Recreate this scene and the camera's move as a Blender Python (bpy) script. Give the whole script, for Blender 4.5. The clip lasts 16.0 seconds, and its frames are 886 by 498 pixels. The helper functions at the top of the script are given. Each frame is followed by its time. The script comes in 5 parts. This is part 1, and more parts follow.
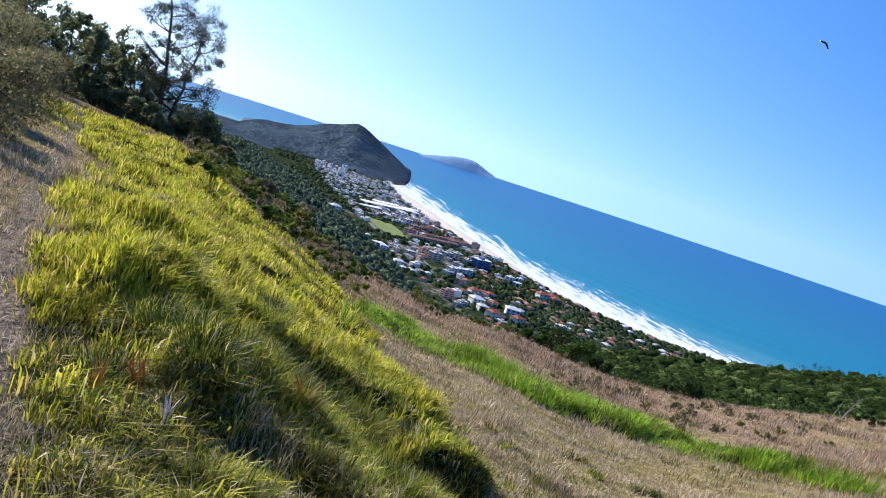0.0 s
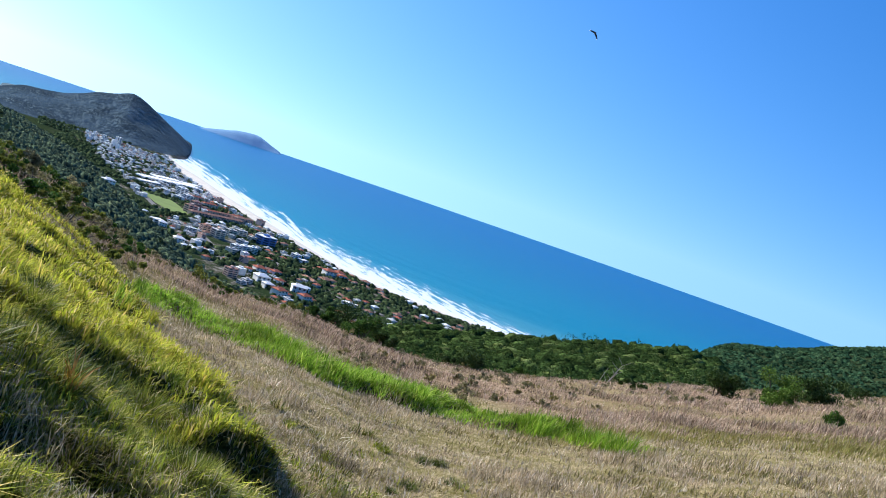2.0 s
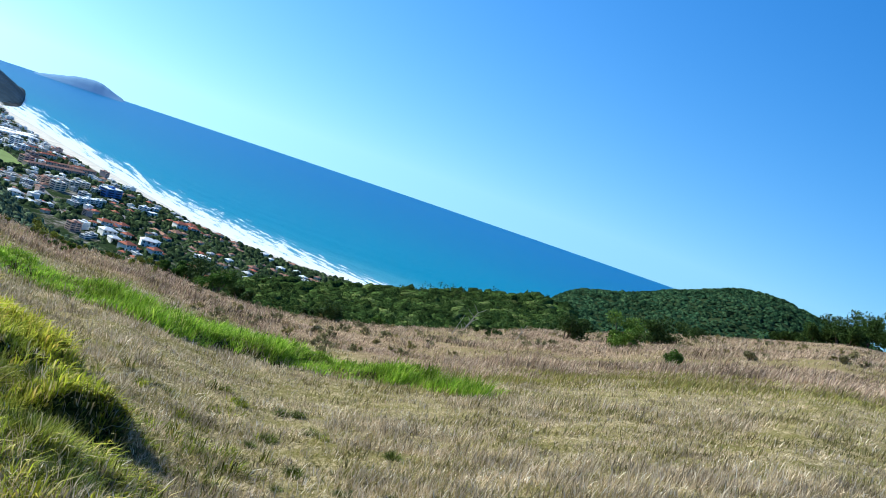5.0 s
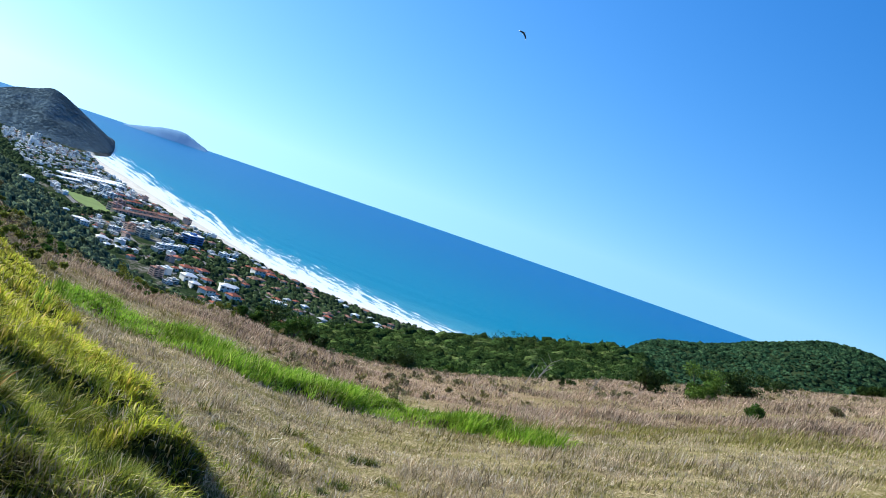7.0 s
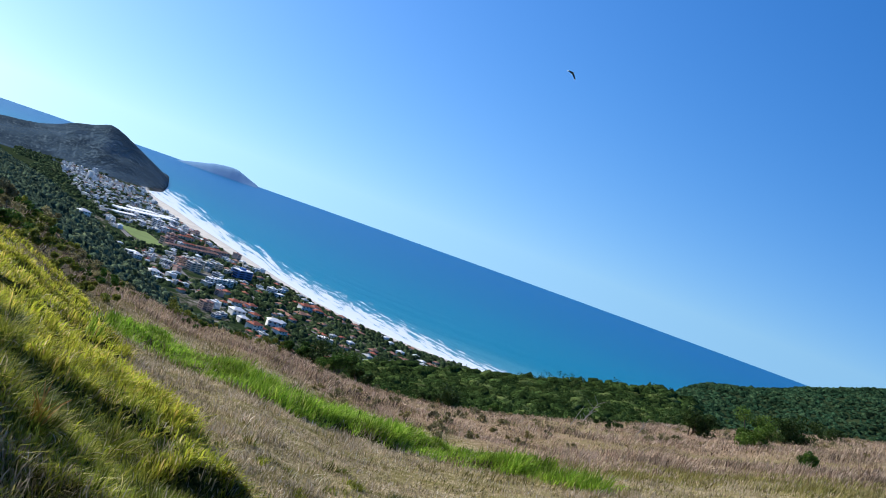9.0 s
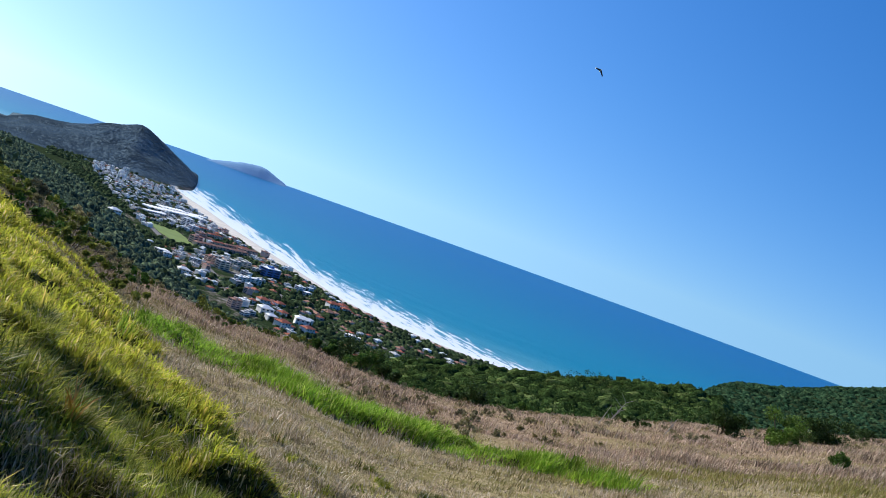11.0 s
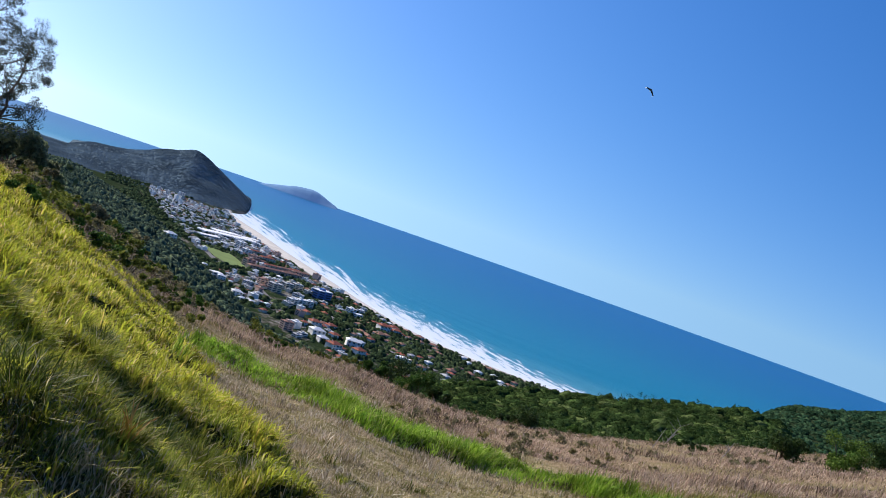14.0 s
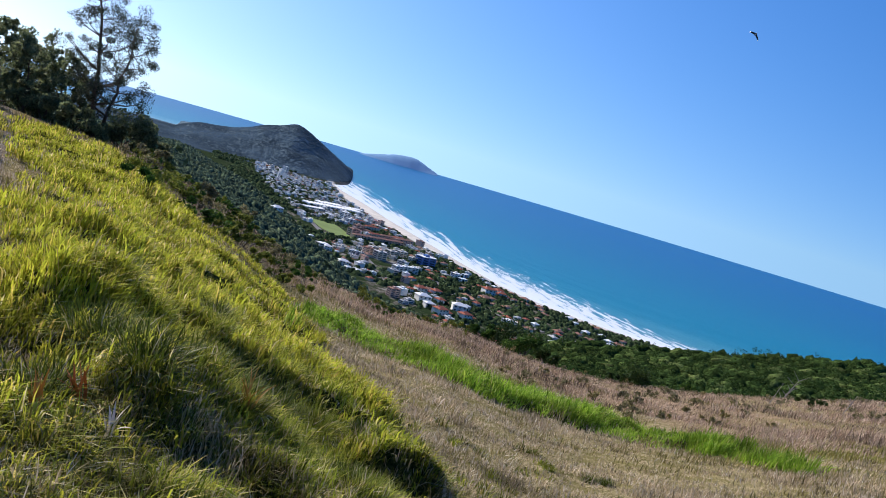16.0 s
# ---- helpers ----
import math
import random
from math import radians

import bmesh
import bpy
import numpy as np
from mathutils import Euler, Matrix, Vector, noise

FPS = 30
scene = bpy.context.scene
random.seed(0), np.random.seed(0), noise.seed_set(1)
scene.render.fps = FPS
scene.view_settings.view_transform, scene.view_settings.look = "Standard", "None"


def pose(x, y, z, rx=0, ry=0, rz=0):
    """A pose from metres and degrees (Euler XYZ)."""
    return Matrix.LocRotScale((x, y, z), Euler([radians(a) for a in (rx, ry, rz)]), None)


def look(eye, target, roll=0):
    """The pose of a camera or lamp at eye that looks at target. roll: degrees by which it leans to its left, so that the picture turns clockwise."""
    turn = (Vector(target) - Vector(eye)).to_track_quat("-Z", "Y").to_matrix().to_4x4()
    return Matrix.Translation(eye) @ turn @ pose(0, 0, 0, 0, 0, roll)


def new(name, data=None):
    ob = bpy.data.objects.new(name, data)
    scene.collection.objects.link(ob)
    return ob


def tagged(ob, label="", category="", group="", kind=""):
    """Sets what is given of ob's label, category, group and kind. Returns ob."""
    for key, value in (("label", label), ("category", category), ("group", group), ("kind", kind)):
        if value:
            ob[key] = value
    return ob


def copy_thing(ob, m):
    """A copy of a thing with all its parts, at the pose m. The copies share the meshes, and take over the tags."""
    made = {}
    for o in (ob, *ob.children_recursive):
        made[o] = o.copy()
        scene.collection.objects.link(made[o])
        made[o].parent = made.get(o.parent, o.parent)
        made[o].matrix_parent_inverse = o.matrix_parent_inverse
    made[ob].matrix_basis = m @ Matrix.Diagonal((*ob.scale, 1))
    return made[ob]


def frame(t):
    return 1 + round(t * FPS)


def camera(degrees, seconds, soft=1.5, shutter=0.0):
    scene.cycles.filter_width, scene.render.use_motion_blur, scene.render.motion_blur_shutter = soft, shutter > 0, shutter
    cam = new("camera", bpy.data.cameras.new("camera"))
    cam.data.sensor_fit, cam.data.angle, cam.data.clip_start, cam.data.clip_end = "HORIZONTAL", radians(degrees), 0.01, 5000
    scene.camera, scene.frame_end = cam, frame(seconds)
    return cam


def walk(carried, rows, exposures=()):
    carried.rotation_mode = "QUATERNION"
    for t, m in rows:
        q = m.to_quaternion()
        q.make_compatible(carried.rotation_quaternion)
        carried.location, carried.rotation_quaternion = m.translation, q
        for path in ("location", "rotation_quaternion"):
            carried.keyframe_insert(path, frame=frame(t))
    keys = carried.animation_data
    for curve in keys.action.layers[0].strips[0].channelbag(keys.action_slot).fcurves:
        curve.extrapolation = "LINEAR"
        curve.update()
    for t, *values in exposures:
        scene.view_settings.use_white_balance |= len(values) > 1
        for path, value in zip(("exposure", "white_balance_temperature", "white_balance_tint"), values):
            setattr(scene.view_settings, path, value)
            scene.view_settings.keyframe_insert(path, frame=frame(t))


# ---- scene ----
# the view: a camera that turns on the spot, at eye height on a grass slope high over a bay
cam = camera(52.2, 16.0, 0.4)
EYE = 1.65
ROWS = [
    (0, 82.59, -17.64, 15.31),
    (0.5, 83.19, -17.77, 14.40),
    (1, 83.95, -17.53, 11.11),
    (1.5, 84.42, -17.71, 6.93),
    (2, 85.58, -18.90, 1.18),
    (2.5, 86.41, -20.85, -5.10),
    (3, 86.96, -20.16, -8.09),
    (3.2, 87.02, -19.87, -8.76),
    (3.7, 86.89, -19.45, -9.52),
    (4.25, 86.31, -19.02, -9.41),
    (4.8, 85.69, -18.86, -8.68),
    (5.3, 85.44, -19.19, -7.76),
    (5.5, 85.40, -19.56, -7.07),
    (6, 85.43, -19.56, -5.20),
    (6.5, 85.72, -18.96, -4.02),
    (7, 87.00, -19.03, -3.46),
    (7.5, 88.05, -20.14, -2.58),
    (8, 88.47, -20.30, -2.13),
    (8.5, 88.32, -20.53, -1.38),
    (9, 88.36, -19.72, -0.31),
    (9.6, 88.26, -19.49, 0.41),
    (10.2, 88.01, -19.58, 1.09),
    (10.8, 87.69, -19.66, 1.48),
    (11.3, 87.43, -19.50, 1.44),
    (11.5, 87.24, -19.26, 1.19),
    (12, 87.06, -19.93, 1.63),
    (12.5, 87.16, -19.23, 2.71),
    (13, 87.60, -19.22, 4.60),
    (13.5, 88.30, -18.68, 6.00),
    (14, 87.89, -19.20, 4.86),
    (14.5, 86.94, -18.70, 6.10),
    (15, 85.47, -17.78, 8.39),
    (15.5, 83.85, -16.96, 10.78),
    (16, 83.57, -16.15, 11.43),
]

walk(cam, [(t, pose(0, 0, EYE, rx, ry, rz)) for t, rx, ry, rz in ROWS],
     [(0, 0.47, 5700, 15), (1, 0.45, 5680, 15), (2.5, 0.56, 5450, 5), (5.5, 0.56, 5400, -1), (7, 0.54, 5450, 3), (8, 0.26, 5500, 8), (9, 0.22, 5550, 9),
      (12.5, 0.24, 5600, 11), (13.5, 0.24, 5720, 15), (14, 0.14, 5690, 14), (14.5, 0.12, 5690, 14), (15, 0.1, 5690, 14), (16, 0.2, 5700, 14)])

# ---- light ----
SUN_AZ, SUN_EL = -60.0, 34.0
world = bpy.data.worlds.new("world")
scene.world = world
world.use_nodes = True
wn, wl = world.node_tree.nodes, world.node_tree.links
wn.clear()
sky = wn.new("ShaderNodeTexSky")
sky.sky_type = "NISHITA"
sky.sun_disc = False
sky.sun_elevation = radians(SUN_EL)
sky.sun_rotation = radians(SUN_AZ)
sky.altitude = 150
sky.air_density, sky.dust_density, sky.ozone_density = 1.15, 1.15, 3.2
# low haze is left out, and the sky below the horizon goes on in the horizon's colour
wco = wn.new("ShaderNodeTexCoord")
wsep = wn.new("ShaderNodeSeparateXYZ")
wmax = wn.new("ShaderNodeMath")
wmax.operation, wmax.inputs[1].default_value = "MAXIMUM", 0.0
wadd = wn.new("ShaderNodeMath")
wadd.operation, wadd.inputs[1].default_value, wadd.inputs[2].default_value = "MULTIPLY_ADD", 1.08, 0.125
wcom = wn.new("ShaderNodeCombineXYZ")
wl.new(wco.outputs["Generated"], wsep.inputs[0])
wl.new(wsep.outputs["X"], wcom.inputs["X"])
wl.new(wsep.outputs["Y"], wcom.inputs["Y"])
wl.new(wsep.outputs["Z"], wmax.inputs[0])
wl.new(wmax.outputs[0], wadd.inputs[0])
wl.new(wadd.outputs[0], wcom.inputs["Z"])
wl.new(wcom.outputs[0], sky.inputs["Vector"])
wbg = wn.new("ShaderNodeBackground")
wbg.inputs["Strength"].default_value = 0.128
wout = wn.new("ShaderNodeOutputWorld")
whs = wn.new("ShaderNodeHueSaturation")
whs.inputs["Saturation"].default_value, whs.inputs["Hue"].default_value = 1.35, 0.507
wl.new(sky.outputs[0], whs.inputs["Color"])
wl.new(whs.outputs[0], wbg.inputs["Color"])
wl.new(wbg.outputs[0], wout.inputs["Surface"])

sun = new("sun", bpy.data.lights.new("sun", "SUN"))
sun.data.energy, sun.data.angle, sun.data.color = 5.0, radians(0.55), (1.0, 0.88, 0.67)
ca, ce = radians(SUN_AZ), radians(SUN_EL)
sun.matrix_world = look((0, 0, 60), Vector((0, 0, 60)) - 10 * Vector((math.sin(ca) * math.cos(ce), math.cos(ca) * math.cos(ce), math.sin(ce))))

# ---- materials ----
def material(name):
    m = bpy.data.materials.new(name)
    m.use_nodes = True
    nt = m.node_tree
    return m, nt.nodes, nt.links, nt.nodes["Principled BSDF"]


def mixc(n, l, fac, a, b):
    """A colour mix; fac, a and b are sockets or values."""
    x = n.new("ShaderNodeMix")
    x.data_type = "RGBA"
    for sock, v in ((x.inputs[0], fac), (x.inputs[6], a), (x.inputs[7], b)):
        if isinstance(v, bpy.types.NodeSocket):
            l.new(v, sock)
        elif isinstance(v, tuple):
            sock.default_value = (*v, 1)
        else:
            sock.default_value = v
    return x.outputs[2]


def ramp(n, l, fac, stops):
    r = n.new("ShaderNodeValToRGB")
    while len(r.color_ramp.elements) < len(stops):
        r.color_ramp.elements.new(0.5)
    for e, (p, c) in zip(r.color_ramp.elements, stops):
        e.position, e.color = p, (*c, 1) if isinstance(c, tuple) else (c, c, c, 1)
    l.new(fac, r.inputs[0])
    return r.outputs[0]


def noise_tex(n, l, scale, detail=4, rough=0.55, vec=None, stretch=None):
    t = n.new("ShaderNodeTexNoise")
    t.inputs["Scale"].default_value, t.inputs["Detail"].default_value, t.inputs["Roughness"].default_value = scale, detail, rough
    if vec is None:
        vec = n.new("ShaderNodeTexCoord").outputs["Object"]
    if stretch:
        mp = n.new("ShaderNodeMapping")
        mp.inputs["Rotation"].default_value = (0, 0, radians(stretch[3]))
        mp.inputs["Scale"].default_value = stretch[:3]
        l.new(vec, mp.inputs[0])
        vec = mp.outputs[0]
    l.new(vec, t.inputs["Vector"])
    return t.outputs["Fac"]


def attr(n, name):
    a = n.new("ShaderNodeAttribute")
    a.attribute_name = name
    return a.outputs["Fac"]


def math_node(n, l, op, a, b=None):
    x = n.new("ShaderNodeMath")
    x.operation = op
    for sock, v in zip(x.inputs, (a, b)):
        if v is None:
            continue
        if isinstance(v, bpy.types.NodeSocket):
            l.new(v, sock)
        else:
            sock.default_value = v
    return x.outputs[0]


def bump(n, l, bsdf, height, strength, distance):
    b = n.new("ShaderNodeBump")
    b.inputs["Strength"].default_value, b.inputs["Distance"].default_value = strength, distance
    l.new(height, b.inputs["Height"])
    l.new(b.outputs[0], bsdf.inputs["Normal"])


def leafy(name, stops, thru=0.35, rough=0.55, tone=1.6, low=0.42, gloss=0.08):
    """Blades and leaves: colour by island, part of the light passes through."""
    m, n, l, b = material(name)
    g = n.new("ShaderNodeNewGeometry")
    col = ramp(n, l, g.outputs["Random Per Island"], stops)
    big = noise_tex(n, l, 0.35, 3)
    col = mixc(n, l, math_node(n, l, "MULTIPLY", big, 0.4), col, stops[len(stops) // 2][1])
    tuft = ramp(n, l, noise_tex(n, l, tone, 3), [(0.34, low), (0.5, 0.95), (0.64, 1.3)])
    mul = n.new("ShaderNodeMix")
    mul.data_type, mul.blend_type = "RGBA", "MULTIPLY"
    mul.inputs[0].default_value = 1.0
    l.new(col, mul.inputs[6])
    l.new(tuft, mul.inputs[7])
    col = mul.outputs[2]
    l.new(col, b.inputs["Base Color"])
    b.inputs["Roughness"].default_value = rough
    b.inputs["Specular IOR Level"].default_value = gloss
    t = n.new("ShaderNodeBsdfTranslucent")
    l.new(col, t.inputs["Color"])
    mx = n.new("ShaderNodeMixShader")
    mx.inputs[0].default_value = thru
    l.new(b.outputs[0], mx.inputs[1])
    l.new(t.outputs[0], mx.inputs[2])
    l.new(mx.outputs[0], n["Material Output"].inputs["Surface"])
    return m


def plain(name, c, rough=0.7, vary=0.25, scale=1.5, metal=0.0, gloss=0.3):
    m, n, l, b = material(name)
    f = noise_tex(n, l, scale, 5)
    col = mixc(n, l, f, tuple(v * (1 - vary) for v in c), tuple(min(1, v * (1 + vary)) for v in c))
    l.new(col, b.inputs["Base Color"])
    b.inputs["Roughness"].default_value, b.inputs["Metallic"].default_value = rough, metal
    b.inputs["Specular IOR Level"].default_value = gloss
    return m


M_LUSH = leafy("lush_grass", [(0, (0.030, 0.040, 0.006)), (0.15, (0.175, 0.195, 0.018)), (0.45, (0.44, 0.495, 0.037)), (0.75, (0.625, 0.605, 0.06)), (0.92, (0.80, 0.57, 0.16)), (1, (0.92, 0.78, 0.50))], 0.40, 0.5, 1.6, 0.36, 0.04)
M_TUFT = leafy("green_tuft_grass", [(0, (0.020, 0.032, 0.005)), (0.25, (0.14, 0.18, 0.018)), (0.6, (0.36, 0.40, 0.045)), (0.85, (0.56, 0.52, 0.09)), (1, (0.80, 0.66, 0.36))], 0.32, 0.55, 1.6, 0.25, 0.03)
M_DARK = leafy("tussock_grass", [(0, (0.014, 0.022, 0.003)), (0.4, (0.08, 0.12, 0.009)), (0.68, (0.23, 0.28, 0.025)), (0.82, (0.46, 0.38, 0.13)), (0.94, (0.70, 0.57, 0.34)), (1, (0.85, 0.77, 0.60))], 0.25, 0.55, 1.6, 0.2, 0.03)
M_STRIP = leafy("strip_grass", [(0, (0.035, 0.085, 0.008)), (0.3, (0.17, 0.31, 0.022)), (0.7, (0.35, 0.50, 0.045)), (0.92, (0.52, 0.60, 0.10)), (1, (0.62, 0.54, 0.24))], 0.42, 0.5, 0.9, 0.42, 0.05)
M_TUSS = leafy("tussock_blades", [(0, (0.010, 0.018, 0.004)), (0.4, (0.040, 0.070, 0.009)), (0.7, (0.11, 0.16, 0.018)), (0.88, (0.25, 0.28, 0.04)), (0.95, (0.58, 0.48, 0.26)), (1, (0.80, 0.70, 0.50))], 0.26, 0.5, 1.6, 0.6, 0.06)
M_DRY = leafy("dry_grass", [(0, (0.12, 0.10, 0.043)), (0.2, (0.33, 0.26, 0.145)), (0.55, (0.57, 0.445, 0.295)), (0.9, (0.74, 0.61, 0.45)), (1, (0.90, 0.82, 0.71))], 0.26, 0.6, 1.6, 0.5, 0.03)
M_PINK = leafy("seeding_grass", [(0, (0.10, 0.073, 0.045)), (0.3, (0.31, 0.215, 0.145)), (0.65, (0.52, 0.38, 0.28)), (0.86, (0.68, 0.55, 0.42)), (1, (0.20, 0.21, 0.07))], 0.24, 0.6, 0.4, 0.28, 0.03)
M_OLIVE = leafy("olive_grass", [(0, (0.11, 0.105, 0.03)), (0.5, (0.25, 0.215, 0.075)), (0.85, (0.38, 0.31, 0.14)), (1, (0.19, 0.23, 0.06))], 0.26, 0.55, 1.6, 0.6, 0.03)
M_MEADOW = leafy("meadow_grass", [(0, (0.13, 0.13, 0.03)), (0.4, (0.25, 0.23, 0.06)), (0.75, (0.38, 0.32, 0.11)), (0.9, (0.24, 0.29, 0.06)), (1, (0.55, 0.46, 0.22))], 0.28, 0.55, 0.9, 0.5, 0.03)
M_STRAW = leafy("straw", [(0, (0.20, 0.15, 0.07)), (0.5, (0.56, 0.46, 0.29)), (1, (0.90, 0.82, 0.66))], 0.25, 0.6, 1.6, 0.7, 0.05)
M_LEAF = leafy("dark_leaves", [(0, (0.018, 0.036, 0.010)), (0.5, (0.036, 0.068, 0.016)), (0.85, (0.066, 0.11, 0.026)), (1, (0.12, 0.15, 0.045))], 0.22)
M_BUSH = leafy("green_leaves", [(0, (0.03, 0.07, 0.012)), (0.5, (0.065, 0.13, 0.02)), (1, (0.15, 0.22, 0.04))], 0.28)
M_GUM = leafy("gum_leaves", [(0, (0.03, 0.04, 0.03)), (0.5, (0.06, 0.075, 0.05)), (1, (0.13, 0.14, 0.09))], 0.3)
M_THICK = leafy("thicket_leaves", [(0, (0.08, 0.11, 0.06)), (0.5, (0.155, 0.19, 0.10)), (0.85, (0.27, 0.30, 0.14)), (1, (0.37, 0.36, 0.21))], 0.5)
M_SCRUB = leafy("dry_twigs", [(0, (0.07, 0.068, 0.026)), (0.4, (0.18, 0.168, 0.075)), (0.8, (0.33, 0.29, 0.16)), (1, (0.18, 0.21, 0.06))], 0.4)
M_FRESH = leafy("fresh_scrub_leaves", [(0, (0.07, 0.09, 0.015)), (0.5, (0.17, 0.20, 0.03)), (1, (0.32, 0.31, 0.07))], 0.35)
M_BRIGHT = leafy("bright_leaves", [(0, (0.05, 0.10, 0.014)), (0.5, (0.12, 0.20, 0.03)), (1, (0.22, 0.30, 0.06))], 0.35)
M_RIDGE = leafy("ridge_leaves", [(0, (0.018, 0.036, 0.010)), (0.5, (0.045, 0.080, 0.020)), (0.85, (0.085, 0.135, 0.032)), (1, (0.14, 0.18, 0.055))], 0.2, 0.7, 0.25, 0.42, 0.02)
M_WOOD = leafy("hillside_leaves", [(0, (0.03, 0.052, 0.032)), (0.5, (0.056, 0.085, 0.045)), (0.85, (0.088, 0.124, 0.06)), (1, (0.145, 0.17, 0.085))], 0.15, 0.75, 0.05, 0.42, 0.0)
def crowned(name, stops, fine, low=0.5, thru=0.15, depth=0.5):
    """Crowns of far trees: mottled and rough with leaves."""
    m = leafy(name, stops, thru, 0.85, 0.05, low, 0.0)
    n, l = m.node_tree.nodes, m.node_tree.links
    b = n["Principled BSDF"]
    f = noise_tex(n, l, fine, 5, 0.7)
    mul = n.new("ShaderNodeMix")
    mul.data_type, mul.blend_type = "RGBA", "MULTIPLY"
    mul.inputs[0].default_value = 1.0
    l.new(b.inputs["Base Color"].links[0].from_socket, mul.inputs[6])
    l.new(ramp(n, l, f, [(0.36, 0.25), (0.5, 0.95), (0.64, 1.6)]), mul.inputs[7])
    l.new(mul.outputs[2], b.inputs["Base Color"])
    bump(n, l, b, f, 1.0, depth)
    return m


M_RIDGEC = crowned("ridge_crowns", [(0, (0.016, 0.034, 0.010)), (0.5, (0.042, 0.072, 0.020)), (0.8, (0.085, 0.128, 0.034)), (1, (0.15, 0.18, 0.06))], 1.1, 0.5, 0.15, 0.8)
M_WOODC = crowned("hillside_crowns", [(0, (0.044, 0.070, 0.054)), (0.5, (0.078, 0.112, 0.074)), (0.85, (0.115, 0.155, 0.09)), (1, (0.17, 0.20, 0.11))], 0.5, 0.5, 0.15, 1.2)
M_TOWNC = crowned("town_tree_crowns", [(0, (0.018, 0.034, 0.018)), (0.5, (0.040, 0.062, 0.030)), (0.8, (0.070, 0.100, 0.045)), (1, (0.12, 0.15, 0.07))], 0.8, 0.5, 0.15, 0.8)
M_HILLC = crowned("far_hill_crowns", [(0, (0.014, 0.034, 0.018)), (0.5, (0.026, 0.056, 0.028)), (1, (0.060, 0.10, 0.045))], 0.4, 0.5, 0.12, 1.2)
# headland trees: the bluish veil of distance is mixed into the leaf colour
M_HEADC = leafy("hazed_headland_crowns", [(0, (0.090, 0.135, 0.19)), (0.6, (0.11, 0.16, 0.21)), (1, (0.14, 0.19, 0.215))], 0.5, 0.9, 0.01, 0.7, 0.0)
M_BARK = plain("bark", (0.10, 0.075, 0.055), 0.9, 0.5, 6)
M_DEAD = plain("dead_wood", (0.30, 0.275, 0.25), 0.9, 0.2, 4)


def ground_material():
    """Soil and thatch; the attributes say where each cover lies."""
    m, n, l, b = material("ground")
    fine, mid, big = noise_tex(n, l, 22, 6, 0.75), noise_tex(n, l, 2.2, 5, 0.65), noise_tex(n, l, 0.12, 4)
    thatch = noise_tex(n, l, 30, 5, 0.7, None, (1.0, 0.22, 1, 25))
    fine = math_node(n, l, "ADD", math_node(n, l, "MULTIPLY", fine, 0.5), math_node(n, l, "MULTIPLY", thatch, 0.5))
    dry = ramp(n, l, fine, [(0.38, (0.06, 0.05, 0.02)), (0.47, (0.24, 0.19, 0.09)), (0.55, (0.48, 0.38, 0.22)), (0.64, (0.74, 0.63, 0.44))])
    dry = mixc(n, l, ramp(n, l, mid, [(0.40, 0.0), (0.62, 0.75)]), dry, mixc(n, l, fine, (0.05, 0.055, 0.010), (0.26, 0.22, 0.06)))
    green = ramp(n, l, fine, [(0.40, (0.010, 0.014, 0.004)), (0.52, (0.040, 0.048, 0.012)), (0.62, (0.16, 0.14, 0.05))])
    brown = ramp(n, l, noise_tex(n, l, 7, 7, 0.75), [(0.36, (0.06, 0.045, 0.022)), (0.47, (0.20, 0.14, 0.08)), (0.56, (0.38, 0.27, 0.18)), (0.66, (0.58, 0.45, 0.33))])
    brown = mixc(n, l, ramp(n, l, big, [(0.42, 0.0), (0.60, 0.75)]), brown, mixc(n, l, fine, (0.09, 0.075, 0.025), (0.34, 0.28, 0.12)))
    dirt = ramp(n, l, fine, [(0.38, (0.045, 0.035, 0.024)), (0.5, (0.21, 0.17, 0.13)), (0.62, (0.50, 0.42, 0.34))])
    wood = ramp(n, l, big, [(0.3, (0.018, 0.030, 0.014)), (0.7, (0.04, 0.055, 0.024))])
    # headland floor: its blue-grey is haze painted into the ground colour
    hazed_wood = ramp(n, l, noise_tex(n, l, 0.03, 7, 0.7), [(0.35, (0.10, 0.14, 0.17)), (0.65, (0.14, 0.185, 0.21))])
    sand = ramp(n, l, noise_tex(n, l, 0.05, 5), [(0.3, (0.60, 0.54, 0.46)), (0.7, (0.78, 0.72, 0.63))])
    town = ramp(n, l, noise_tex(n, l, 0.045, 7, 0.75), [(0.34, (0.018, 0.032, 0.014)), (0.50, (0.034, 0.050, 0.022)), (0.56, (0.11, 0.10, 0.08)), (0.66, (0.30, 0.28, 0.25))])
    rock = ramp(n, l, noise_tex(n, l, 0.06, 8, 0.75), [(0.35, (0.04, 0.045, 0.05)), (0.65, (0.13, 0.13, 0.13))])
    col = dry
    for name, c in (("green", green), ("brown", brown), ("dirt", dirt), ("wood", wood), ("hazed_wood", hazed_wood), ("town", town), ("sand", sand), ("rock", rock)):
        col = mixc(n, l, attr(n, name), col, c)
    l.new(col, b.inputs["Base Color"])
    b.inputs["Roughness"].default_value = 0.95
    b.inputs["Specular IOR Level"].default_value = 0.0
    bump(n, l, b, fine, 1.0, 0.05)
    return m


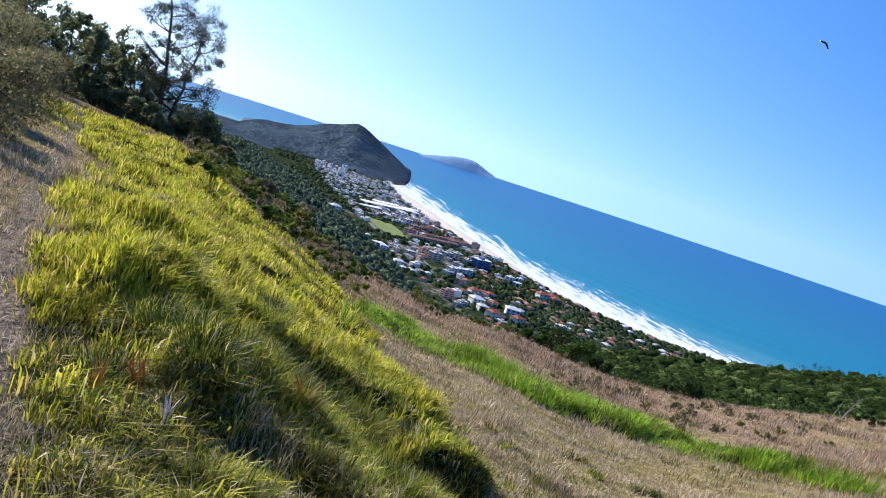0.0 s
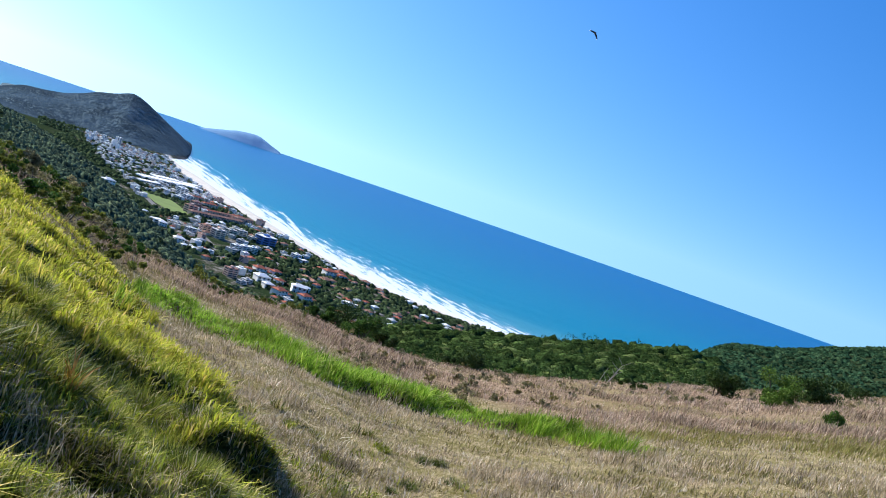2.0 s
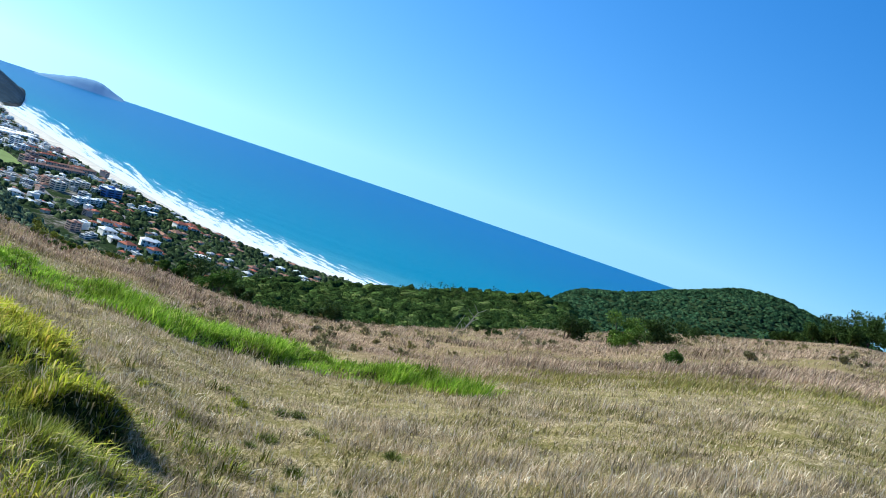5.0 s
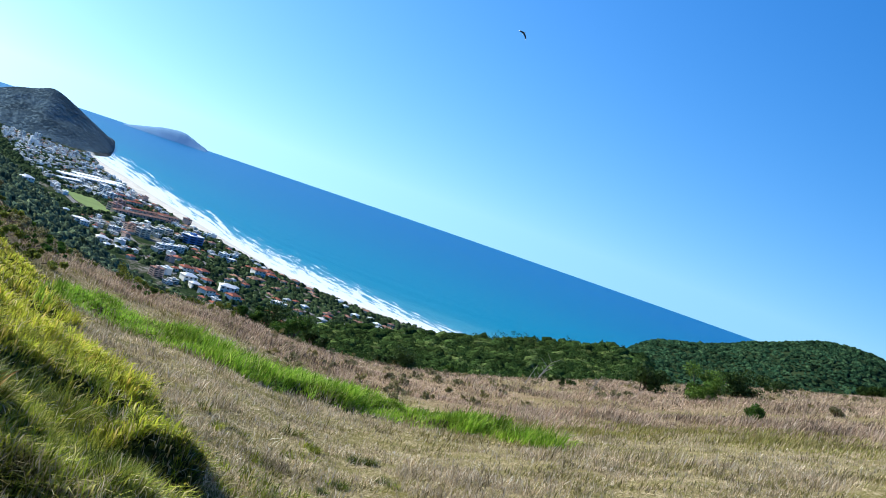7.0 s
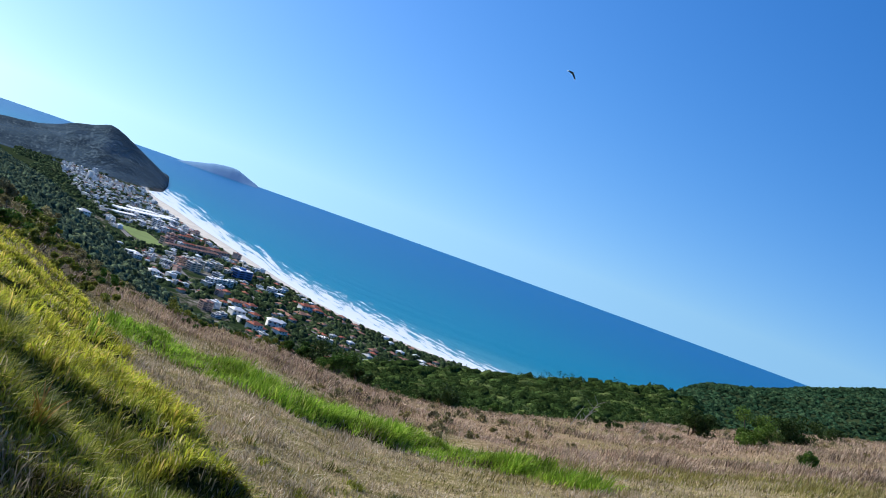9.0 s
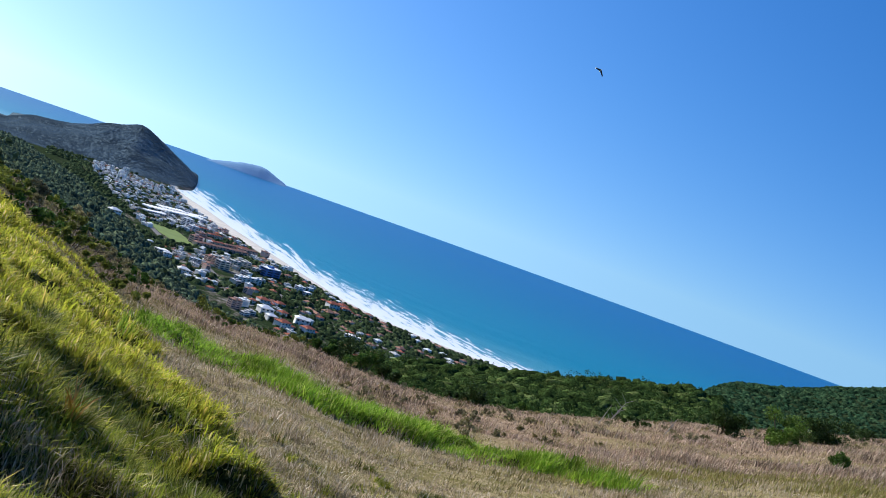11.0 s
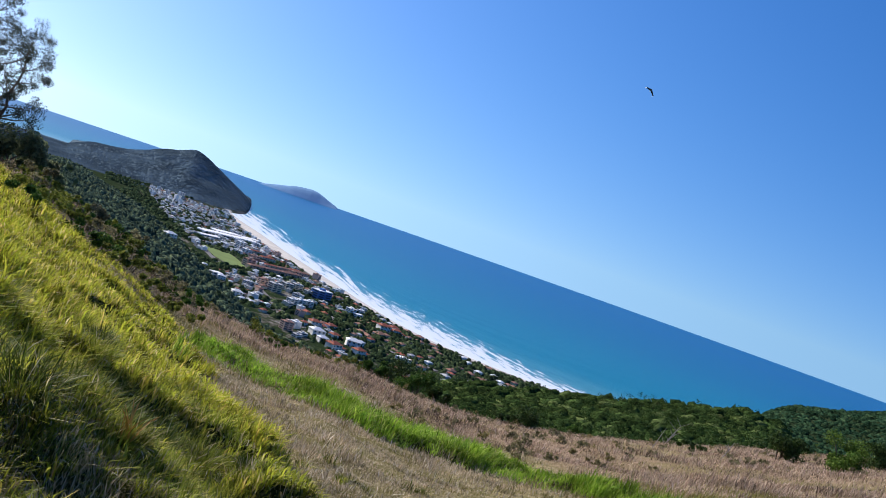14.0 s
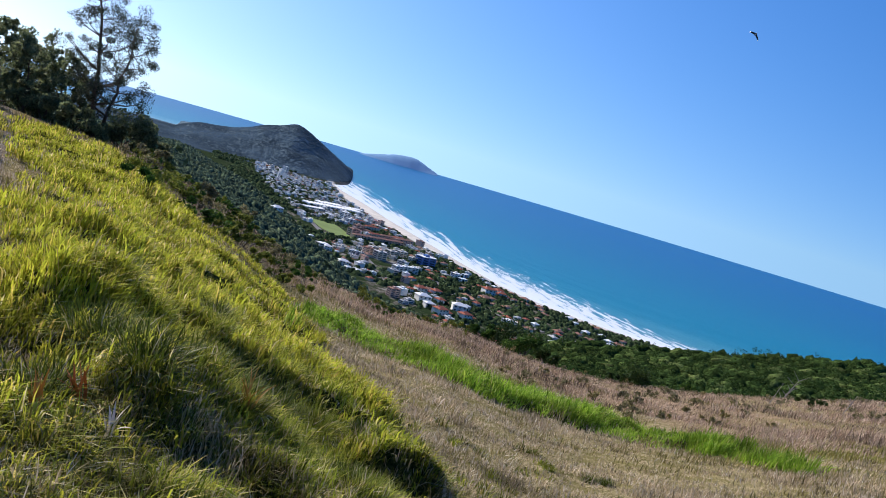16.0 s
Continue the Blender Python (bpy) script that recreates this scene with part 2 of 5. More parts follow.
def sea_material():
    m, n, l, b = material("sea_water")
    far = attr(n, "offing")
    drift = noise_tex(n, l, 0.0016, 4, 0.5, None, (1.0, 3.5, 1, 38))
    water = ramp(n, l, far, [(0.0, (0.14, 0.36, 0.40)), (0.10, (0.008, 0.20, 0.28)), (0.45, (0.003, 0.125, 0.255)), (1.0, (0.003, 0.095, 0.27))])
    water = mixc(n, l, math_node(n, l, "MULTIPLY", drift, 0.5), water, (0.008, 0.15, 0.28))
    # breakers: long white rows along the shore, torn by noise
    s = attr(n, "surf")
    vec = n.new("ShaderNodeCombineXYZ")
    l.new(attr(n, "along"), vec.inputs["X"])
    l.new(math_node(n, l, "MULTIPLY", s, 7.0), vec.inputs["Y"])
    vecr = n.new("ShaderNodeCombineXYZ")
    l.new(math_node(n, l, "ADD", math_node(n, l, "MULTIPLY", attr(n, "along"), 1.0), math_node(n, l, "MULTIPLY", s, 1.6)), vecr.inputs["X"])
    l.new(math_node(n, l, "MULTIPLY", s, 4.2), vecr.inputs["Y"])
    rows = noise_tex(n, l, 1.25, 2, 0.5, vecr.outputs[0])
    tear = noise_tex(n, l, 5.0, 6, 0.7, vec.outputs[0])
    edge = math_node(n, l, "SUBTRACT", 1.0, s)
    lev = math_node(n, l, "ADD", math_node(n, l, "MULTIPLY", edge, 0.34), math_node(n, l, "ADD", math_node(n, l, "MULTIPLY", rows, 1.15), math_node(n, l, "MULTIPLY", tear, 0.85)))
    foam = ramp(n, l, math_node(n, l, "MULTIPLY", lev, 0.6), [(0.62, 0.0), (0.66, 0.85), (0.73, 1.0)])
    # swell lines: the shade on wave faces, drawn as darker water colour
    lines = n.new("ShaderNodeCombineXYZ")
    l.new(math_node(n, l, "MULTIPLY", attr(n, "along"), 0.9), lines.inputs["X"])
    l.new(math_node(n, l, "MULTIPLY", s, 16.0), lines.inputs["Y"])
    near = math_node(n, l, "MAXIMUM", math_node(n, l, "SUBTRACT", 0.5, math_node(n, l, "MULTIPLY", far, 1.6)), 0.0)
    dark = math_node(n, l, "MULTIPLY", ramp(n, l, noise_tex(n, l, 1.2, 3, 0.5, lines.outputs[0]), [(0.5, 0.0), (0.64, 1.0)]), near)
    water = mixc(n, l, dark, water, (0.012, 0.15, 0.27))
    col = mixc(n, l, foam, water, (0.88, 0.89, 0.89))
    l.new(col, b.inputs["Base Color"])
    b.inputs["Roughness"].default_value = 0.32
    b.inputs["Specular IOR Level"].default_value = 0.11
    vec2 = n.new("ShaderNodeCombineXYZ")
    l.new(math_node(n, l, "MULTIPLY", attr(n, "along"), 0.8), vec2.inputs["X"])
    l.new(math_node(n, l, "MULTIPLY", s, 9.0), vec2.inputs["Y"])
    calm = math_node(n, l, "MAXIMUM", math_node(n, l, "SUBTRACT", 1.0, math_node(n, l, "MULTIPLY", far, 3.5)), 0.0)
    swell = math_node(n, l, "MULTIPLY", noise_tex(n, l, 1.6, 3, 0.5, vec2.outputs[0]), calm)
    wv = math_node(n, l, "ADD", math_node(n, l, "MULTIPLY", swell, 2.0), noise_tex(n, l, 0.03, 5, 0.6, None, (1.0, 4.0, 1, 28)))
    bump(n, l, b, wv, 0.22, 4.0)
    return m


M_GROUND, M_SEA = ground_material(), sea_material()

# ---- mesh helpers ----
def np_mesh(name, verts, faces, mat, smooth=False, **attrs):
    """A mesh from arrays; faces is one array of equal-sided polygons."""
    me = bpy.data.meshes.new(name)
    verts, faces = np.asarray(verts, np.float32), np.asarray(faces, np.int32)
    k = faces.shape[1]
    me.vertices.add(len(verts))
    me.vertices.foreach_set("co", verts.ravel())
    me.loops.add(faces.size)
    me.loops.foreach_set("vertex_index", faces.ravel())
    me.polygons.add(len(faces))
    me.polygons.foreach_set("loop_start", np.arange(0, faces.size, k, dtype=np.int32))
    if smooth:
        me.polygons.foreach_set("use_smooth", np.ones(len(faces), bool))
    for key, v in attrs.items():
        a = me.attributes.new(key, "FLOAT", "POINT")
        a.data.foreach_set("value", np.asarray(v, np.float32))
    me.materials.append(mat)
    me.update()
    me.validate()
    return me


def part(name, bm, mat, parent=None, label=""):
    """One bmesh as one object under a thing or a part."""
    me = bpy.data.meshes.new(name)
    bm.to_mesh(me)
    bm.free()
    me.materials.append(mat)
    ob = new(name, me)
    ob.parent = parent
    return tagged(ob, label)


def part_mesh(name, me, parent=None, label=""):
    ob = new(name, me)
    ob.parent = parent
    return tagged(ob, label)


RNG = np.random.default_rng(7)
LATTICE = RNG.random((256, 256))


def vnoise(x, y, octaves=3):
    """Smooth noise in 0..1 over the plan."""
    out, amp, tot = 0, 1.0, 0
    for o in range(octaves):
        xs, ys = x * 2**o + 17.3 * o, y * 2**o - 9.1 * o
        i, j = np.floor(xs).astype(int), np.floor(ys).astype(int)
        u, v = xs - i, ys - j
        u, v = u * u * (3 - 2 * u), v * v * (3 - 2 * v)
        a, b = LATTICE[i % 256, j % 256], LATTICE[(i + 1) % 256, j % 256]
        c, d = LATTICE[i % 256, (j + 1) % 256], LATTICE[(i + 1) % 256, (j + 1) % 256]
        out = out + amp * ((a * (1 - u) + b * u) * (1 - v) + (c * (1 - u) + d * u) * v)
        tot += amp
        amp *= 0.5
    return out / tot


# ---- the lie of the land, by bearing (degrees, clockwise from straight ahead) ----
BEARING = np.arange(-180, 180.1, 0.25)


def table(pairs, blur=0.9):
    """A smooth curve over the bearings through a few (bearing, value) pairs."""
    x, y = zip(*pairs)
    v = np.interp(BEARING, x, y)
    k = np.exp(-0.5 * (np.arange(-12, 13) * 0.25 / blur) ** 2)
    return np.convolve(np.pad(v, 12, mode="edge"), k / k.sum(), "valid")


def at(tab, b):
    return np.interp(b, BEARING, tab)


def slope_of(pairs, blur=0.9):
    return np.tan(np.radians(table(pairs, blur)))


# the brow of the near slope: its distance and the angle at which it is seen
BROW_R = table([(-180, 60), (-60, 45), (-38, 48), (-28, 45), (-20, 50), (-10, 58), (0, 64), (10, 80), (20, 110), (30, 125), (60, 120), (180, 60)], 2)
BROW = slope_of([(-180, 14), (-60, 1), (-44, -3.2), (-40, -4.0), (-36.5, -4.6), (-33, -5.0), (-30.5, -5.2), (-28.6, -5.5), (-26.7, -6.35), (-24.8, -7.1), (-23, -7.6), (-21.9, -8.0), (-19.1, -9.5),
                 (-17, -9.95), (-14.9, -10.35), (-12.3, -10.75), (-10.5, -10.75), (-8.4, -10.6), (-6.8, -10.75), (-5.5, -10.9), (-2.7, -11.2), (-0.7, -11.3), (0.9, -11.2), (3.1, -11.0), (5.5, -10.5), (8.3, -9.85), (11.4, -9.0),
                 (14.5, -8.05), (17.5, -6.85), (19.5, -6.4), (22.2, -5.4), (25.8, -4.15), (30, -2.9), (34.6, -1.4), (44, -0.2), (60, 2), (180, 14)], 0.6)
# the far foot of the wooded hillside (to the west) and the wooded ridge (to the east)
WOOD_R = table([(-180, 700), (-60, 1500), (-30, 1900), (-25.5, 1990), (-23.8, 1950), (-22.5, 1810), (-21.3, 1545), (-20.4, 1445), (-19.5, 1340), (-18.4, 1190), (-17.8, 1115), (-16.2, 1010), (-14.5, 900), (-12.9, 840), (-10.8, 800), (-9, 780), (-6, 380), (10, 360), (40, 330), (180, 700)], 0.4)
WOOD = slope_of([(-180, 10), (-60, -2), (-40, -3.6), (-28.8, -4.05), (-27.2, -3.98), (-25.5, -4.1), (-23.8, -4.35), (-22.5, -4.7), (-21.3, -5.43), (-20.4, -5.8), (-19.5, -6.25), (-18.4, -7.05), (-17.8, -7.5), (-16.2, -8.3), (-14.5, -9.3), (-12.9, -9.93), (-10.8, -10.38), (-9, -10.65), (-6, -10.8),
                 (-4.5, -10.1), (-1, -8.9), (1.2, -8.2), (2.7, -7.95), (5.8, -7.15), (9.1, -6.25), (12.2, -5.3), (14.3, -4.65), (16.8, -4.0), (18.6, -4.2), (20.5, -5.2), (25, -5.3), (30, -5), (34, -4.4), (60, 0), (180, 10)], 0.4)
HEAD = slope_of([(-180, -6), (-45, -5), (-34, -5.2), (-30, -4.5), (-28.8, -4.0), (-27.9, -3.6), (-26.9, -3.05), (-26.2, -2.74), (-25.2, -2.66), (-24.1, -2.48), (-23, -2.08), (-22.4, -1.76), (-21.3, -1.5), (-20.5, -1.14), (-19.9, -1.34), (-18.8, -1.9), (-17.9, -2.4), (-17.2, -2.78), (-16.6, -3.2), (-16.2, -3.6), (-15.9, -4.1), (-15.6, -7), (180, -7)], 0.2)
HEAD_R = table([(-180, 2080), (-22.6, 2080), (-20, 2020), (-18.7, 1985), (-17.4, 2050), (-15.9, 2100), (180, 2110)])
HILL = slope_of([(-180, -12), (14, -12), (16, -7), (17.5, -4.6), (18.6, -3.75), (20, -3.35), (21.4, -3.0), (23.2, -2.3), (24, -1.75), (25.5, -1.25), (27.4, -0.5), (29, -0.2), (30.4, -0.15), (32, -0.4), (34, -0.6), (38, -1.6), (50, -3), (180, -10)], 0.3)
SHORE = table([(-180, 2700), (-19, 2700), (-17.8, 2150), (-17.1, 1976), (-15.5, 1816), (-13.6, 1605), (-10.9, 1418), (-8.5, 1283), (-5.7, 1165), (-3, 1109), (0.2, 1078), (3.2, 1067), (12, 1075), (30, 1250), (60, 2500), (90, 2700), (180, 2700)], 0.5)
# the width of the dry sand, which is broadest below the headland
BEACH_W = table([(-180, 60), (-19, 60), (-17.7, 90), (-16.5, 190), (-15.4, 190), (-13.4, 145), (-11.5, 110), (-9.5, 80), (-7.6, 60), (-5.3, 46), (-2.9, 40), (0.2, 34), (3.3, 30), (20, 30), (180, 60)], 0.6)
SURF = table([(-180, 2740), (-19, 2740), (-17, 2420), (-15.8, 2210), (-14.3, 2010), (-11.9, 1680), (-10.1, 1590), (-8, 1400), (-5.6, 1330), (-4.1, 1310), (-2.2, 1265), (-0.2, 1232), (2.2, 1180), (4.5, 1155), (5.5, 1138), (12, 1130), (30, 1330), (60, 2580), (180, 2740)], 0.5)
SEA_Z = EYE - 150.0


def sstep(a, b, x):
    u = np.clip((x - a) / (b - a), 0, 1)
    return u * u * (3 - 2 * u)


def ray_range(b, angle):
    """How far off the near slope is met by a look at that angle."""
    s = at(BROW, b) + EYE / at(BROW_R, b)
    return EYE / np.maximum(s - np.tan(np.radians(angle)), 1e-3)


# where the lush grass begins beside the footpath, by distance
LEFT_R, LEFT_B = [3.7, 4.3, 5.1, 6.3, 8.2, 11.7, 15, 26], [-27.0, -30.5, -32.5, -34.0, -34.6, -35.0, -35.0, -35.5]
LUSH_R = table([(b, float(ray_range(b, a))) for b, a in ((-60, -9), (-37, -5.4), (-33.4, -5.4), (-30.9, -5.9), (-28.8, -6.9), (-26, -8.3), (-24.2, -9.25), (-22.6, -9.8), (-20.6, -10.7), (-18.7, -11.6), (-16.8, -13.0), (-14.5, -14.5), (-12.2, -15.8), (-9.8, -17.4), (-7.4, -19.3), (-4.9, -21), (-1.7, -23.3), (1.5, -30), (60, -40))], 0.4)
STRIP_R = table([(-60, 5), (-20, 5), (-18.5, 10)] + [(b, float(ray_range(b, a))) for b, a in ((-17.2, -12.25), (-13.5, -12.9), (-9, -13.35), (-5.5, -13.9), (-2, -14.1), (1, -14.15), (5, -13.75), (8, -13.4), (11, -12.9), (14.6, -12.35), (18, -12.0))] + [(60, 20)], 0.3)
STRIP_W = table([(-60, 0.02), (-18.0, 0.02), (-17, 1.2), (-14, 1.9), (-9, 2.3), (-4, 2.1), (0, 2.0), (6, 1.7), (10, 1.2), (13, 0.6), (15, 0.3), (16, 0.02), (60, 0.02)], 0.3)
FIELD_R = table([(-60, 44), (-30, 30), (-24, 27), (-20, 27), (-15, 31), (-8, 33)] + [(b, float(ray_range(b, a))) for b, a in ((-1.4, -12.7), (3.9, -12.4), (7.6, -12.3), (11.5, -11.8), (15, -11.3), (17.1, -10.7), (20.2, -9.5), (23.1, -8.1), (27.5, -6.6), (32.5, -5.4), (36, -4.7))] + [(60, 30)], 0.7)


def path_off(x, y):
    """Sideways distance from the footpath, which runs up the slope."""
    r = np.hypot(x, y)
    b0 = np.interp(r, [0, 4, 7, 8.2, 10.2, 13.2, 17.4, 24, 40], [-44, -39.5, -38.4, -38.1, -37.6, -37.1, -36.6, -36.2, -36.6])
    return r * np.radians(np.degrees(np.arctan2(x, y)) - b0)


def height(x, y, rough=True):
    """The ground's height."""
    b, r = np.degrees(np.arctan2(x, y)), np.hypot(x, y)
    re, te, rw, tw = at(BROW_R, b), at(BROW, b), at(WOOD_R, b), at(WOOD, b)
    near = -EYE + r * (te + EYE / re)
    u = np.clip((r - re) / (rw - re), 0, 1)
    slope = r * (te + (tw - te) * u) - 7.0 * (1 - np.exp(-np.maximum(r - re, 0) / 45.0)) - np.maximum(r - rw, 0) * 0.5
    z = np.where(r < re, near, slope)
    plain_z = np.where(r < at(SHORE, b) - 45, -147.0, -147.0 - (r - at(SHORE, b) + 45) * 0.066)
    z = np.maximum(z, np.maximum(plain_z, -158.0))
    rb, th = at(HEAD_R, b), at(HEAD, b)
    up = np.clip((r - rb) / (2450 - rb), 0, 1) ** 0.8 * (1 - sstep(2450, 3300, r))
    z = np.maximum(z, np.where(150 + 2450 * th > 6, -156 + (156 + 2450 * th) * up, -158.0))
    up = sstep(420, 1000, r) * (1 - sstep(1000, 1700, r))
    z = np.maximum(z, -158 + np.maximum(154 + 1000 * at(HILL, b), 0) * up)
    if rough:
        g = np.exp(-r / 60.0)
        z = z + 0.10 * g * (vnoise(x * 1.4, y * 1.4, 3) - 0.5) * sstep(1.5, 4, r) + 0.5 * sstep(5, 30, r) * (1 - sstep(45, 70, r)) * (vnoise(x * 0.12, y * 0.12, 2) - 0.5)
        gully = (vnoise(x * 0.009 + 4, y * 0.009, 3) - 0.5) * 26 + (vnoise(x * 0.05, y * 0.05, 2) - 0.5) * 6
        z = z + gully * sstep(10, 60, z + 147) * sstep(2020, 2120, r) * (1 - sstep(2300, 2440, r)) + 9.0 * sstep(500, 900, r) * (1 - sstep(1900, 2000, r)) * np.where(z > -140, 1, 0) * (vnoise(x * 0.012, y * 0.012, 3) - 0.5)
        lush = (np.abs(b) < 60) * sstep(-0.5, 1.5, at(LUSH_R, b) - r) * sstep(-1, 2, b - np.interp(r, LEFT_R, LEFT_B)) * sstep(2.2, 3.2, r)
        mound = sstep(0.42, 0.72, vnoise(x * 0.95 + 3, y * 0.95 + 8, 1)) + 0.35 * sstep(0.4, 0.7, vnoise(x * 2.6, y * 2.6, 1))
        strip = 1 - sstep(0.7, 1.2, np.abs(r - at(STRIP_R, b)) / at(STRIP_W, b))
        z = z + lush * mound * (0.29 - 0.19 * sstep(6.5, 14, r)) + 0.20 * strip * (at(STRIP_W, b) > 0.15) * sstep(0.35, 0.7, vnoise(x * 0.8, y * 0.8, 1))
    return z + EYE


def cover(x, y):
    """How much of each ground cover lies at a place."""
    b, r = np.degrees(np.arctan2(x, y)), np.hypot(x, y)
    re, rw = at(BROW_R, b), at(WOOD_R, b)
    wob = (vnoise(x * 0.35, y * 0.35, 3) - 0.5)
    left = np.interp(r, LEFT_R, LEFT_B)
    lush = (1 - sstep(42, 55, np.abs(b))) * sstep(0.0, 1.8, at(LUSH_R, b) - r * (1 + 0.25 * wob)) * sstep(-1.5, 1.5, b - left + 5 * wob)
    strip = 1 - sstep(0.8, 1.5, np.abs(r - at(STRIP_R, b)) / (1 + 0.5 * wob) / at(STRIP_W, b))
    brown = sstep(-1.5, 2.5, r * (1 + 0.12 * wob) - at(FIELD_R, b)) * (0.5 + 0.5 * sstep(-21, -15, b))
    pw = np.interp(r, [3, 6, 9, 14, 30], [0.24, 0.19, 0.13, 0.11, 0.10])
    path = 1.0 * (1 - sstep(0.6, 1.5, np.abs(path_off(x, y)) / pw + 1.2 * wob))
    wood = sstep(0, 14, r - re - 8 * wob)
    litter = (1 - sstep(-29, -24, b)) * (b > -48) * (1 - sstep(7, 10, r)) * sstep(2.2, 3.2, r)
    brow = sstep(20, 28, r) * (1 - sstep(-20, -15, b)) * (np.abs(b) < 45)
    z = height(x, y, False) - EYE
    flat = (1 - sstep(-146.6, -143.5, z))
    sea = at(SHORE, b)
    sand = sstep(-6, 6, r - sea + at(BEACH_W, b) + 12 * (vnoise(x * 0.02, y * 0.02, 2) - 0.5)) * flat
    rock = sstep(0.3, 0.8, (1 - sstep(-149, -141, z)) * sstep(2090, 2130, r) * sstep(-20, -17.5, b))
    town_side = sstep(-24.5, -22.5, b)
    sand = sand * (1 - sstep(4, 12, r - sea)) * sstep(-18.6, -18.0, b)
    return dict(green=np.clip(lush + strip + 0.6 * brow + 0.75 * litter, 0, 1) * (1 - brown * 0.5), brown=brown, dirt=path * (r < 60), wood=wood, hazed_wood=sstep(1950, 2050, r) * (1 - sstep(-15, -13, b)), town=flat * wood * town_side, sand=sand * wood, rock=rock * wood)


# ---- ground: one sheet from the camera's feet to the horizon ----
def polar(bearings, radii):
    b, r = np.meshgrid(np.radians(bearings), radii)
    n, m = b.shape
    i, j = np.meshgrid(np.arange(n - 1), np.arange(m - 1), indexing="ij")
    f = np.stack([i * m + j, i * m + j + 1, (i + 1) * m + j + 1, (i + 1) * m + j], -1).reshape(-1, 4)
    return (r * np.sin(b)).ravel(), (r * np.cos(b)).ravel(), f[:, ::-1]


bear = np.concatenate([np.arange(-180, -50, 5), np.arange(-50, 50, 0.25), np.arange(50, 180.1, 5)])
radii = np.concatenate([[0.0, 0.5, 1.0], np.geomspace(1.5, 130, 210), np.geomspace(133, 840, 52), np.arange(856, 1975, 15), np.arange(1985, 2500, 14), np.geomspace(2520, 4900, 22)])
gx, gy, gf = polar(bear, radii)
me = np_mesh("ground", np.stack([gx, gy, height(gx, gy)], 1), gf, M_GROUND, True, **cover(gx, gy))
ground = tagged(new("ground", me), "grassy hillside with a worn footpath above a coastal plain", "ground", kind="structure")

sx, sy, sf = polar(np.concatenate([np.arange(-180, -40, 5), np.arange(-40, 50, 0.4), np.arange(50, 180.1, 5)]), np.geomspace(820, 4900, 130))
sb, sr = np.degrees(np.arctan2(sx, sy)), np.hypot(sx, sy)
shore, surf = at(SHORE, sb), at(SURF, sb)
swell = 0.35 * np.sin((sr - shore) / 14.0 + 4 * vnoise(sx * 0.004, sy * 0.004, 2)) * (1 - sstep(100, 700, sr - surf))
me = np_mesh("sea", np.stack([sx, sy, SEA_Z + swell], 1), sf, M_SEA, True, surf=np.where(sb < -18.3, 12, np.clip((sr - shore) / (surf - shore), 0, 12)), along=sb * 0.9, offing=np.clip((sr - shore) / 2600.0, 0, 1))
sea = tagged(new("sea", me), "blue-green sea with rows of white breakers along the beach", "sea", kind="structure")


# ---- island on the horizon ----
def island():
    bs = np.linspace(-17.5, -10.0, 120)
    crest = np.interp(bs, [-17.5, -16.3, -15.6, -14.8, -14.2, -13.6, -13.1, -12.7, -12.0, -11.4, -10.8], [-2.2, -1.80, -1.62, -1.42, -1.26, -1.18, -1.14, -1.20, -1.46, -1.66, -2.2])
    crest = crest + 0.05 * (vnoise(bs * 2.2, bs * 0 + 3, 3) - 0.5)
    rows, prof = [], [(4600, 0.0), (4640, 0.45), (4680, 0.8), (4730, 1.0), (4800, 0.5), (4870, 0.0)]
    for rr, h in prof:
        top = np.maximum(150 + 4730 * np.tan(np.radians(crest)), 0) * h * (1 + (0.12 * (vnoise(bs * 1.5, bs * 0 + rr, 2) - 0.5) if 0 < h < 1 else 0))
        rows.append(np.stack([rr * np.sin(np.radians(bs)), rr * np.cos(np.radians(bs)), SEA_Z - 1.5 + top], 1))
    v, m = np.concatenate(rows), len(bs)
    i, j = np.meshgrid(np.arange(len(prof) - 1), np.arange(m - 1), indexing="ij")
    f = np.stack([i * m + j, i * m + j + 1, (i + 1) * m + j + 1, (i + 1) * m + j], -1).reshape(-1, 4)[:, ::-1]
    # the slopes carry the haze of distance as a blue base colour
    mat = plain("hazed_island_slopes", (0.19, 0.31, 0.48), 0.95, 0.15, 0.01, 0.0, 0.0)
    return tagged(new("island", np_mesh("island", v, f, mat, True)), "hazy blue-grey island far out in the sea", "island", kind="structure")


island()



